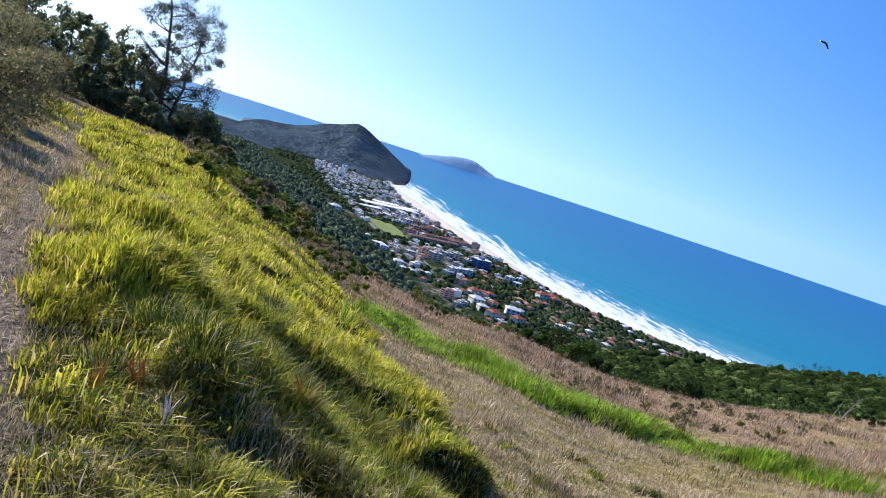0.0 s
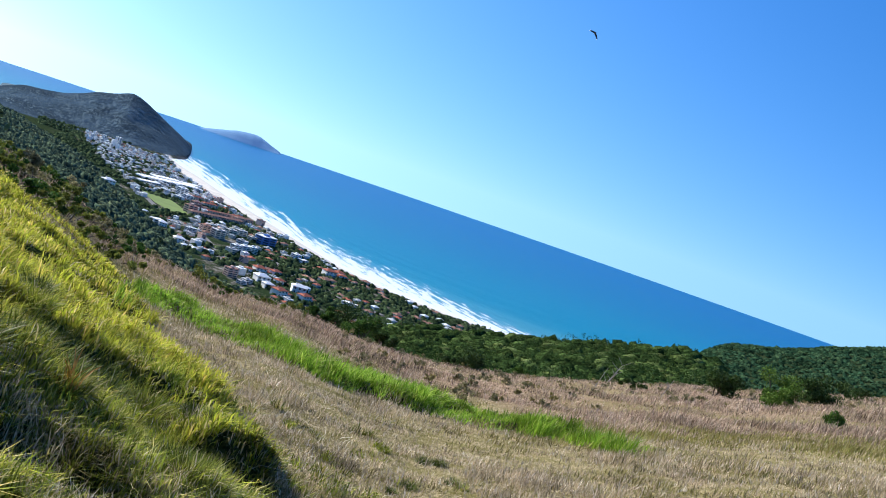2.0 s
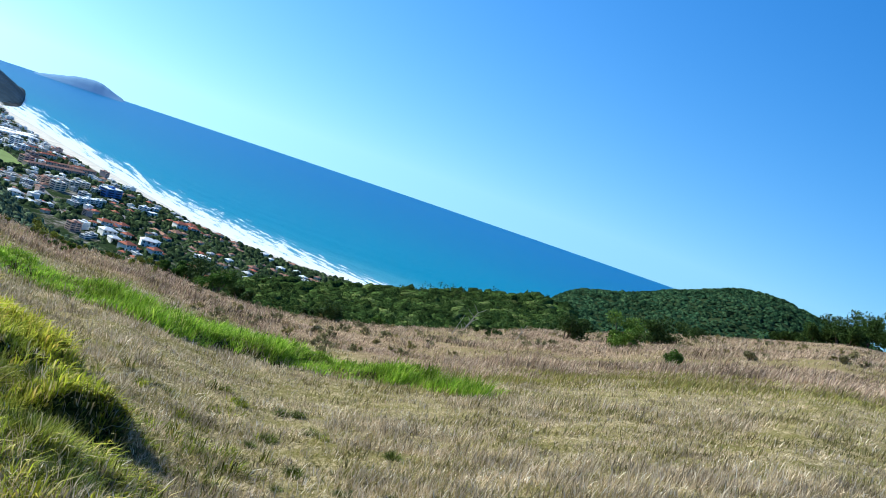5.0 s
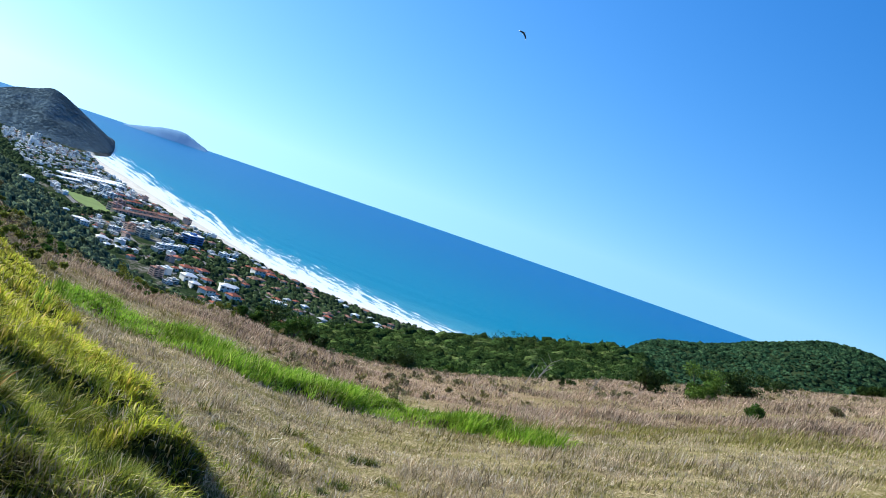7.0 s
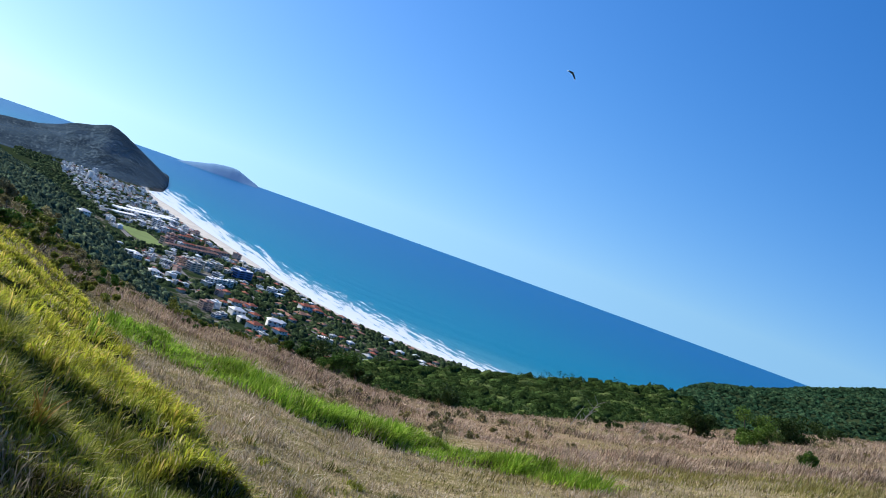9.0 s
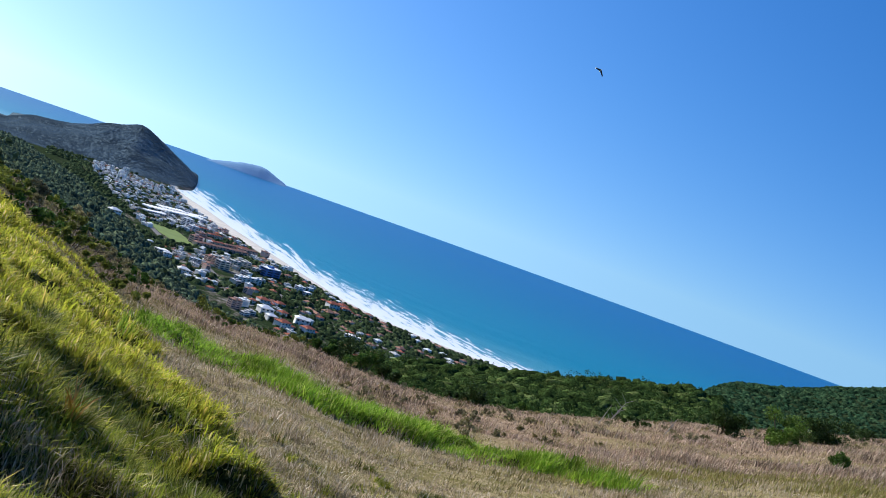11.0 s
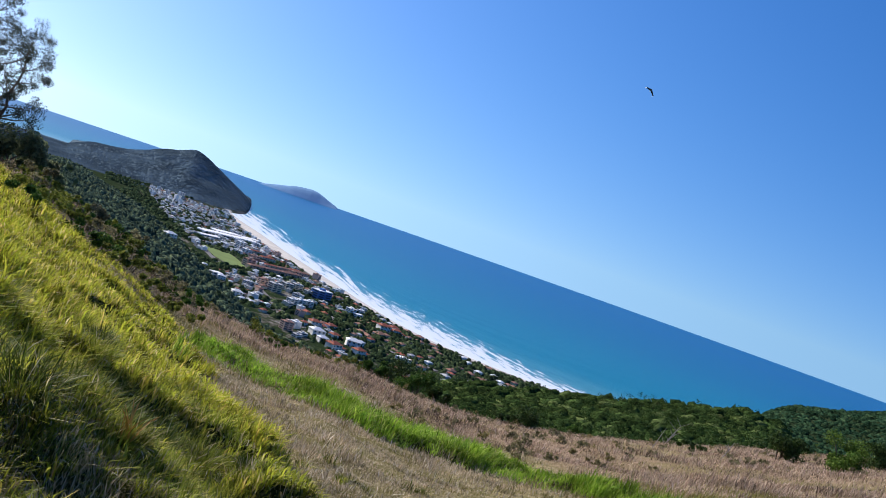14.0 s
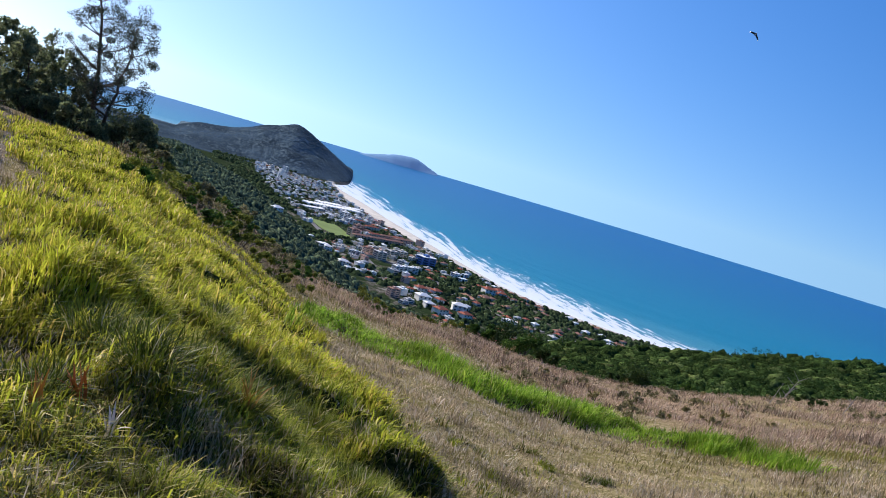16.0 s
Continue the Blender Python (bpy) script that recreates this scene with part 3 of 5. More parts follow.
# ---- grass ----
def blades(xy, out, length, width, lean, rng, droop, wind):
    """Bent, tapering blades rooted at xy that lean away from the tuft's middle: three triangles each."""
    n = len(xy)
    z = height(xy[:, 0], xy[:, 1]) - 0.01
    a = rng.random(n) * 2 * np.pi
    d = out * 0.75 + np.stack([np.cos(a), np.sin(a)], 1) * 0.45 + np.array(wind)
    d = d * (lean / np.maximum(np.linalg.norm(d, axis=1), 0.6))[:, None]
    face = np.arctan2(d[:, 1], d[:, 0]) + np.pi / 2 + rng.normal(size=n) * 0.5
    s = np.stack([np.cos(face), np.sin(face)], 1) * (width / 2)[:, None]
    root = np.column_stack([xy, z])
    up = np.sqrt(np.clip(1 - (d**2).sum(1), 0.12, 1))
    mid = root + np.column_stack([d * 0.45 * length[:, None], up * 0.6 * length])
    tip = root + np.column_stack([d * (1 + droop) * length[:, None], up * (1 - 0.4 * droop) * length])
    s3 = np.column_stack([s, np.zeros(n)])
    v = np.stack([root - s3, root + s3, mid - s3 * 0.8, mid + s3 * 0.8, tip], 1).reshape(-1, 3)
    k = np.arange(n)[:, None] * 5
    return v, np.concatenate([k + [0, 1, 3], k + [0, 3, 2], k + [2, 3, 4]], 1).reshape(-1, 3)


def grass(name, label, mat, seed, tufts, each, area, keep, length, width, lean, size, droop=0.5, wind=(0.25, -0.15)):
    """Tufts of blades, spread evenly as seen from the path: denser near."""
    rng = np.random.default_rng(seed)
    b0, b1, r0, r1 = area
    b = np.radians(rng.uniform(b0, b1, tufts))
    r = np.exp(rng.uniform(np.log(r0), np.log(r1), tufts))
    x, y = r * np.sin(b), r * np.cos(b)
    ok = rng.random(tufts) < keep(x, y, np.degrees(b), r)
    x, y, b, r = x[ok], y[ok], np.degrees(b[ok]), r[ok]
    k = len(x)
    rad = size * rng.uniform(0.5, 1.4, k) * np.maximum(1, r / 9) ** 0.75
    tall = length(x, y, b, r) * rng.uniform(0.6, 1.3, k)
    t = np.repeat(np.arange(k), each)
    out = rng.normal(size=(len(t), 2)) * 0.5
    xy = np.column_stack([x, y])[t] + out * rad[t][:, None]
    ln = tall[t] * rng.uniform(0.5, 1.2, len(t)) * np.clip(1.25 - 0.5 * np.linalg.norm(out, axis=1), 0.5, 1.3)
    wd = width * rng.uniform(0.6, 1.4, len(t)) * np.maximum(0.9, r[t] / 5.0) ** 0.55
    v, f = blades(xy, out, ln, wd, rng.uniform(0.25, 1, len(t)) * lean, rng, droop, wind)
    return tagged(new(name, np_mesh(name, v, f, mat)), label, "grass", kind="stuff")


def lush_of(x, y, b, r):
    return cover(x, y)["green"] * (np.abs(r - at(STRIP_R, b)) > 1.1 * at(STRIP_W, b)) * (r < at(LUSH_R, b) + 2)


def lower_edge(b, r):
    """The lower, nearer edge of the lush grass, which is greener."""
    return sstep(-28, -20, b) * (1 - sstep(8, 13, r))


def open_litter(b, r):
    """Beside the footpath near by the cover is thin and dark litter shows."""
    return 1 - 0.72 * (1 - sstep(-30, -25, b)) * (1 - sstep(7, 10, r))


def path_clear(x, y):
    pw = np.interp(np.hypot(x, y), [3, 6, 9, 14, 30], [0.32, 0.21, 0.13, 0.10, 0.09])
    return sstep(0.9, 2.0, np.abs(path_off(x, y)) / pw + 0.8 * (vnoise(x * 2, y * 2, 2) - 0.5))


def hollows(x, y, f, lo, hi):
    return sstep(lo, hi, vnoise(x * f + 5, y * f - 3, 2))


grass("lush_grass", "tall yellow-green grass on the slope below the footpath", M_LUSH, 11, 23000, 22, (-39, 0, 3.2, 46),
      lambda x, y, b, r: lush_of(x, y, b, r) * path_clear(x, y) * (0.26 + 0.74 * hollows(x, y, 0.75, 0.38, 0.54)) * (0.16 + 0.84 * sstep(5, 8.5, r)) * (1 - 0.8 * lower_edge(b, r)),
      lambda x, y, b, r: 0.14 + 0.05 * sstep(6, 10, r) + 0.09 * hollows(x, y, 0.5, 0.3, 0.7), 0.0105, 0.82, 0.11, 0.45, (0.45, -0.30))
grass("green_tufts", "fresh green tufts at the lower edge of the tall grass", M_TUFT, 22, 4200, 24, (-30, 4, 3.2, 13),
      lambda x, y, b, r: np.clip(lush_of(x, y, b, r) + 0.06, 0, 1) * lower_edge(b, r) * (0.08 + 0.92 * hollows(x, y, 0.9, 0.40, 0.55)),
      lambda x, y, b, r: 0.13 + 0.08 * hollows(x, y, 0.5, 0.3, 0.7), 0.0090, 0.9, 0.13, 0.35)
grass("bleached_straw", "bleached thin straw lying over the dry slope", M_STRAW, 23, 5200, 6, (-40, 44, 2.8, 26),
      lambda x, y, b, r: (1 - 0.8 * lush_of(x, y, b, r)) * (0.2 + 0.8 * hollows(x, y, 0.7, 0.42, 0.6)) * (r < at(FIELD_R, b)) * (0.25 + 0.75 * sstep(-26, -18, b)),
      lambda x, y, b, r: 0.11 + 0 * r, 0.0065, 1.0, 0.22, 0.1, (0, 0))
grass("tussock_grass", "dark green tussocks with lying straw blades", M_DARK, 12, 2600, 40, (-41, 4, 2.8, 13),
      lambda x, y, b, r: np.clip(lush_of(x, y, b, r) + 0.30, 0, 1) * path_clear(x, y) * (0.1 + 0.9 * hollows(x, y, 1.3, 0.38, 0.58)) * (1 - 0.75 * sstep(6, 11, r)),
      lambda x, y, b, r: 0.155 + 0 * r, 0.0095, 0.95, 0.12, 0.6)
grass("strip_grass", "band of fresh bright green grass across the slope", M_STRIP, 13, 12500, 30, (-19, 19, 14, 34),
      lambda x, y, b, r: (1 - sstep(0.5, 1.3, np.abs(r - at(STRIP_R, b)) / at(STRIP_W, b) + 0.7 * (vnoise(x * 0.9, y * 0.9, 2) - 0.5))) * (at(STRIP_W, b) > 0.15) * (0.42 + 0.58 * hollows(x, y, 0.8, 0.36, 0.5)),
      lambda x, y, b, r: 0.17 + 0.20 * hollows(x, y, 0.5, 0.35, 0.65), 0.0085, 0.75, 0.16, 0.4)
grass("dry_grass", "short dry straw-coloured grass on the open slope", M_DRY, 14, 29000, 15, (-47, 46, 2.9, 46),
      lambda x, y, b, r: (1 - 0.93 * lush_of(x, y, b, r) * (0.45 + 0.55 * sstep(5, 9, r))) * path_clear(x, y) * (1 - 0.85 * sstep(0, 4, r - at(FIELD_R, b))) * (1 - 0.65 * sstep(20, 28, r) * (1 - sstep(-20, -15, b))) * open_litter(b, r) * (0.22 + 0.78 * hollows(x, y, 1.1, 0.36, 0.56)),
      lambda x, y, b, r: 0.075 + 0.08 * hollows(x, y, 0.4, 0.35, 0.65), 0.0064, 0.97, 0.24, 0.10, (0, 0))
grass("olive_grass", "low olive-green grass among the dry grass", M_OLIVE, 15, 14000, 14, (-47, 46, 3, 50),
      lambda x, y, b, r: (1 - lush_of(x, y, b, r)) * path_clear(x, y) * (hollows(x, y, 0.25, 0.42, 0.6) + 0.25) * hollows(x, y, 1.4, 0.36, 0.56) * (1 - 0.6 * sstep(6, 14, r - at(FIELD_R, b))) * (0.75 + 0.25 * sstep(8, 22, b) + 0.6 * (1 - sstep(-20, -14, b)) * sstep(-3, 3, r - at(FIELD_R, b))),
      lambda x, y, b, r: 0.09 + 0.10 * sstep(10, 20, r), 0.0085, 0.85, 0.22, 0.25)
grass("seeding_grass", "tall pinkish-brown seeding grass on the shoulder of the hill", M_PINK, 16, 17000, 18, (-34, 46, 13, 150),
      lambda x, y, b, r: sstep(-1, 3, r - at(FIELD_R, b) + 4 * (vnoise(x * 0.3, y * 0.3) - 0.5)) * (r < at(BROW_R, b) * 1.12) * (0.3 + 0.7 * hollows(x, y, 0.35, 0.36, 0.55)) * (0.45 + 0.55 * sstep(-20, -13, b)),
      lambda x, y, b, r: 0.20 + 0.20 * hollows(x, y, 0.2, 0.3, 0.7), 0.0075, 0.8, 0.36, 0.35)
grass("dead_leaves", "pale dead leaves and straw lying among the tussocks", M_STRAW, 19, 1500, 7, (-44, -2, 2.8, 12),
      lambda x, y, b, r: 0.25 + 0.75 * hollows(x, y, 0.9, 0.45, 0.6),
      lambda x, y, b, r: 0.09 + 0 * r, 0.0085, 1.0, 0.14, 0.1, (0, 0))
grass("trodden_grass", "short trodden grass round the standing place", M_DRY, 20, 1500, 12, (-180, 180, 0.35, 7),
      lambda x, y, b, r: path_clear(x, y) * ((r < 3.2) | (np.abs(b) > 46)),
      lambda x, y, b, r: 0.07 + 0.06 * hollows(x, y, 0.6, 0.35, 0.65), 0.006, 0.95, 0.12, 0.5)
grass("trodden_green", "short green grass round the standing place", M_LUSH, 21, 1400, 12, (-180, 180, 0.35, 7),
      lambda x, y, b, r: path_clear(x, y) * hollows(x, y, 0.6, 0.45, 0.6) * ((r < 3.2) | (np.abs(b) > 46)),
      lambda x, y, b, r: 0.10 + 0 * r, 0.006, 0.85, 0.10, 0.5)
grass("golden_grass", "golden-olive stand of grass at the foot of the brown field", M_MEADOW, 18, 15000, 15, (8, 46, 7, 60),
      lambda x, y, b, r: sstep(-1.0, 0.4, (r - at(FIELD_R, b)) / (0.22 * at(FIELD_R, b) * (0.25 + sstep(12, 30, b))) + 1.6 * (vnoise(x * 0.25, y * 0.25) - 0.5)) * (1 - sstep(1, 5, r - at(FIELD_R, b))) * sstep(10, 16, b) * (0.3 + 0.7 * hollows(x, y, 0.6, 0.34, 0.52)),
      lambda x, y, b, r: 0.12 + 0.10 * hollows(x, y, 0.4, 0.35, 0.65), 0.0075, 0.8, 0.26, 0.2)
grass("straw", "dead straw and thin blades beside the footpath", M_STRAW, 17, 4200, 12, (-43, -18, 2.8, 24),
      lambda x, y, b, r: (1 - sstep(1.2, 2.6, np.abs(path_off(x, y)))) * sstep(0.10, 0.4, np.abs(path_off(x, y)) + 0.25) * open_litter(b, r),
      lambda x, y, b, r: 0.085 + 0 * r, 0.006, 0.99, 0.12, 0.2)


def tussock(label, seed, mat, n, length, width):
    """One tussock: long blades that arch outwards from a dense middle, with dead ones round the foot."""
    rng = np.random.default_rng(seed)
    root_ob = new("grass_tussock")
    for name, mat, n, length, flat in (("leaf_clump", mat, n, length, 0.25), ("straw_clump", M_STRAW, n // 9, length * 0.8, 0.9)):
        a, lean = rng.uniform(0, 2 * np.pi, n), rng.uniform(flat, 1.5, n)
        ln = length * rng.uniform(0.45, 1.15, n)
        root = np.column_stack([np.cos(a), np.sin(a), np.zeros(n)]) * (0.55 * length * rng.random(n) ** 0.6)[:, None]
        aim = a + rng.normal(size=n) * 0.8
        side = np.column_stack([-np.sin(aim), np.cos(aim), rng.normal(size=n) * 0.25]) * (width * rng.uniform(0.6, 1.3, n) / 2)[:, None]
        v, p = [], root.copy()
        for w, bend in ((1.0, 0.0), (0.95, 0.35), (0.75, 0.75), (0.45, 1.05)):
            v += [p - side * w, p + side * w]
            t = np.minimum(lean * (0.45 + bend), 2.0)
            p = p + np.column_stack([np.cos(aim) * np.sin(t), np.sin(aim) * np.sin(t), np.cos(t)]) * (ln / 4)[:, None]
        v.append(p)
        k = np.arange(n)[:, None] * 9
        f = np.concatenate([k + q for q in ([0, 1, 3], [0, 3, 2], [2, 3, 5], [2, 5, 4], [4, 5, 7], [4, 7, 6], [6, 7, 8])], 1).reshape(-1, 3)
        part_mesh(name, np_mesh(name, np.stack(v, 1).reshape(-1, 3), f, mat), root_ob, "bleached dead straw" if name == "straw_clump" else "")
    return tagged(root_ob, label, "grass tussock", "tussocks on the bank")


def set_tussocks():
    dark, green = "dark green grass tussock with arching blades and some straw", "yellow-green grass tussock with arching blades on the bank"
    kinds = [tussock(dark, 70 + k, M_TUSS, 620, 0.34, 0.0095) for k in range(3)] + [tussock(green, 75 + k, M_TUFT, 560, 0.32, 0.0095) for k in range(3)]
    rng = np.random.default_rng(78)
    spots = [(-27.9, -13.2, 0.8, 0), (-29.4, -17.6, 1.0, 0), (-27.9, -18.6, 1.0, 0), (-24.6, -18.3, 1.05, 0), (-22.6, -19.6, 1.1, 0), (-20.6, -20.3, 1.0, 0), (-18.4, -18.7, 1.0, 0), (-17.0, -19.8, 0.9, 0), (-25.6, -20.6, 1.0, 0),
             (-31.2, -20.6, 0.8, 0), (-19.4, -22.4, 0.9, 1), (-14.4, -20.2, 0.9, 1), (-12.6, -21.6, 0.9, 1), (-10.6, -22.6, 0.8, 1), (-29.2, -15.4, 0.8, 1), (-26.2, -16.2, 0.9, 1), (-22.4, -16.8, 0.9, 1)]
    for k in range(46):
        b = rng.uniform(-32, -6)
        top = float(np.interp(b, [-32, -24, -17, -9, -6], [-12, -12.5, -14.5, -19, -21]))
        spots.append((b, rng.uniform(top - 8, top - 0.5), rng.uniform(0.45, 0.8), 1 if rng.random() < 0.65 else 0))
    for k in range(26):
        spots.append((rng.uniform(-12, 12), rng.uniform(-27, -16), rng.uniform(0.22, 0.42), 1 if rng.random() < 0.5 else 0))
    first = set()
    for b, a, size, kind in spots:
        r = float(ray_range(b, a))
        x, y = r * math.sin(radians(b)), r * math.cos(radians(b))
        z = float(height(np.array([x]), np.array([y]))[0])
        m = pose(x, y, z - 0.02, rng.uniform(-8, 8), rng.uniform(0, 14), rng.uniform(0, 360))
        j = kind * 3 + int(rng.integers(0, 3))
        ob = kinds[j]
        if j in first:
            ob = copy_thing(ob, m)
        else:
            first.add(j)
            ob.matrix_basis = m
        ob.scale = (size, size, size)
    for j, ob in enumerate(kinds):
        if j not in first:
            for o in (*ob.children, ob):
                bpy.data.objects.remove(o)


set_tussocks()


# ---- leaves, bushes and trees ----
def leaf_cloud(rng, centres, radii, count, size, flat=0.8):
    """Small pointed leaves in lumps; each leaf is two triangles."""
    which = rng.integers(0, len(centres), count)
    d = rng.normal(size=(count, 3))
    d /= np.linalg.norm(d, axis=1)[:, None]
    p = centres[which] + d * (radii[which] * rng.random(count) ** 0.4)[:, None] * np.array([1, 1, flat])
    a = rng.normal(size=(count, 3))
    a /= np.linalg.norm(a, axis=1)[:, None]
    b = np.cross(a, rng.normal(size=(count, 3)))
    b /= np.linalg.norm(b, axis=1)[:, None] + 1e-9
    s = size * rng.uniform(0.6, 1.4, count)[:, None]
    v = np.stack([p - a * s, p + b * s * 0.4, p + a * s, p - b * s * 0.4], 1).reshape(-1, 3)
    k = np.arange(count)[:, None] * 4
    return v, np.concatenate([k + [0, 1, 2], k + [0, 2, 3]], 1).reshape(-1, 3)


def limb(bm, p0, p1, r0, r1, sides=6):
    p0, p1 = Vector(p0), Vector(p1)
    q = (p1 - p0).to_track_quat("Z", "Y")
    rings = []
    for p, r in ((p0, r0), (p1, r1)):
        rings.append([bm.verts.new(p + q @ Vector((r * math.cos(k * 2 * math.pi / sides), r * math.sin(k * 2 * math.pi / sides), 0))) for k in range(sides)])
    for k in range(sides):
        bm.faces.new((rings[0][k], rings[0][(k + 1) % sides], rings[1][(k + 1) % sides], rings[1][k]))


def bush(name, label, seed, x, y, w, h, leaves, size, mat, lumps=9, category="bush", stems=5):
    """A leafy bush: crooked stems under a lumpy crown."""
    rng = np.random.default_rng(seed)
    z = float(height(np.array([x]), np.array([y]))[0])
    root = new(name)
    root.location = (x, y, z - 0.03)
    bm = bmesh.new()
    c = np.column_stack([rng.uniform(-0.36, 0.36, lumps) * w, rng.uniform(-0.36, 0.36, lumps) * w, rng.uniform(0.12, 0.76, lumps) * h])
    for k in range(min(stems, lumps)):
        limb(bm, (rng.uniform(-0.08, 0.08) * w, rng.uniform(-0.08, 0.08) * w, 0), c[k], 0.02 * h + 0.01, 0.006 * h + 0.004, 5)
    part("branchwork", bm, M_BARK, root)
    rad = rng.uniform(0.16, 0.27, lumps) * min(w, h * 1.2)
    v, f = leaf_cloud(rng, c, rad, leaves, size)
    part_mesh("crown", np_mesh("crown", v, f, mat), root)
    return tagged(root, label, category)


def tree(name, label, seed, x, y, h, spread, leaves, size, mat, trunks=1, bare=0.35, lean=0.0):
    """A tree: tapered trunk with forking limbs and small lumps of leaves at their ends."""
    rng = np.random.default_rng(seed)
    z = float(height(np.array([x]), np.array([y]))[0])
    root = new(name)
    root.location = (x, y, z - 0.05)
    tips, bm = [], bmesh.new()
    for t in range(trunks):
        p, r = Vector((0.25 * t, 0.1 * t, 0)), 0.022 * h / (1 + 0.35 * t)
        steps = 9
        dirn = Vector((0.05 + lean + 0.22 * t, 0.05 * t, 1)).normalized()
        top = h * (1 - 0.25 * t)
        for k in range(steps):
            q = p + dirn * (top / steps) + Vector((rng.uniform(-1, 1), rng.uniform(-1, 1), 0)) * 0.018 * h
            r2 = r * (0.86 if k < steps - 1 else 0.5)
            limb(bm, p, q, r, r2, 8)
            if (k + 1) / steps > bare:
                for _ in range(3):
                    a = rng.uniform(0, 2 * math.pi)
                    reach = spread * rng.uniform(0.45, 1.0) * (1.15 - 0.6 * (k + 1) / steps)
                    e = q + Vector((math.cos(a) * reach, math.sin(a) * reach, rng.uniform(0.1, 0.55) * reach + 0.03 * h))
                    m = q.lerp(e, 0.5) + Vector((0, 0, -0.07 * reach))
                    limb(bm, q, m, r2 * 0.6, r2 * 0.38, 5)
                    limb(bm, m, e, r2 * 0.38, r2 * 0.14, 5)
                    tips.append(e)
                    for _ in range(3):
                        g = m.lerp(e, rng.uniform(0.3, 1)) + Vector(rng.normal(size=3)) * 0.16 * spread
                        limb(bm, m.lerp(e, rng.uniform(0.2, 0.8)), g, r2 * 0.12, r2 * 0.04, 4)
                        tips.append(g)
            p, r = q, r2
        tips.append(p)
    part("trunk", bm, M_BARK, root)
    c = np.array([tuple(t) for t in tips])
    v, f = leaf_cloud(rng, c, rng.uniform(0.10, 0.22, len(c)) * spread, leaves, size)
    part_mesh("crown", np_mesh("crown", v, f, mat), root)
    return tagged(root, label, "tree")


def spot(b, r):
    return r * math.sin(radians(b)), r * math.cos(radians(b))


# the gum tree above the brow, and the dark thicket round it
tree("gum_tree", "tall thin-crowned gum tree, dark against the sky", 3, *spot(-31.9, 44), 6.8, 2.0, 30000, 0.040, M_GUM, 2, 0.22, -0.20)
TH = "dark leafy tree in the thicket beside the footpath"
for k, (b, r, h, s) in enumerate(((-33.9, 47, 3.0, 1.3), (-34.9, 50, 3.6, 1.4), (-35.8, 47, 3.4, 1.4), (-36.5, 54, 4.2, 1.5), (-37.4, 50, 4.0, 1.5), (-38.2, 58, 5.4, 1.7), (-39.4, 52, 5.4, 1.7), (-41.0, 54, 6.2, 1.8), (-43.0, 50, 6.4, 1.9), (-32.9, 48, 2.4, 1.1), (-40.2, 46, 4.6, 1.7), (-42.4, 42, 5.0, 1.8))):
    tagged(tree("thicket_tree", TH, 40 + k, *spot(b, r), h, s, 4200, 0.10, M_THICK, 1, 0.05, -0.15), group="thicket by the path")
for k, (b, r, w, h) in enumerate(((-30.2, 43, 2.0, 1.8), (-29.3, 44, 1.9, 1.7), (-28.6, 45, 2.2, 1.3), (-33.0, 43, 2.0, 1.4), (-34.6, 45, 2.0, 1.5), (-35.6, 48, 2.0, 1.8), (-31.6, 43, 2.0, 0.9), (-27.7, 46, 2.2, 1.0), (-26.6, 48, 2.0, 0.8))):
    tagged(bush("dark_bush", "dense dark green bush at the foot of the trees", 60 + k, *spot(b, r), w, h, 2200, 0.10, M_THICK), group="thicket by the path")
for k, (b, r, w, h) in enumerate(((-39.6, 20, 1.5, 1.5), (-40.8, 17, 1.5, 1.7), (-42.2, 15, 1.6, 1.8), (-39.0, 26, 1.8, 1.9), (-40.2, 30, 2.2, 2.8), (-42, 25, 2.4, 2.9), (-38.7, 34, 1.8, 2.0), (-43.5, 19, 2, 2.4), (-41.5, 36, 2.6, 3.6))):
    tagged(bush("dry_shrub", "grey-brown dry shrub with thin twigs beside the footpath", 80 + k, *spot(b, r), w, h, 5000, 0.038, M_SCRUB, 12, "shrub"), group="dry shrubs by the path")
# scrub along the brow and the slope below the lush grass
rs = np.random.default_rng(5)
for k in range(120):
    b = rs.uniform(-28, -6) if k < 26 else rs.uniform(-29, -17)
    r = (rs.uniform(0.72, 1.12) if k < 95 else rs.uniform(0.52, 0.75)) * float(at(BROW_R, b))
    dry = rs.random() < 0.22
    w = rs.uniform(0.9, 2.3)
    tagged(bush("brow_shrub", "low dry scrub bush on the brow of the slope" if dry else "low green scrub bush on the brow of the slope", 200 + k, *spot(b, r), w, w * rs.uniform(0.22, 0.4), 800, 0.06, M_SCRUB if dry else (M_FRESH if k % 3 else M_BUSH), 7, "shrub"), group="scrub on the brow")
# bushes on the shoulder
bush("round_bush", "round dark green bush standing in brown grass", 101, *spot(19.0, 66), 2.9, 2.2, 4200, 0.09, M_LEAF, 12)
bush("bright_bush", "bright green bush standing in brown grass", 102, *spot(22.3, 52), 2.3, 2.2, 5200, 0.075, M_BRIGHT, 16)
bush("broad_bush", "broad dark green bush behind a brighter one", 103, *spot(24.0, 66), 3.8, 2.5, 5200, 0.09, M_LEAF, 14)
bush("small_shrub", "small dark green shrub in the brown grass", 104, *spot(25.7, 36), 1.0, 0.85, 1500, 0.05, M_BUSH, 7, "shrub")
bush("small_shrub", "small brownish shrub in the brown grass", 105, *spot(29.7, 44), 0.7, 0.8, 700, 0.05, M_SCRUB, 6, "shrub")
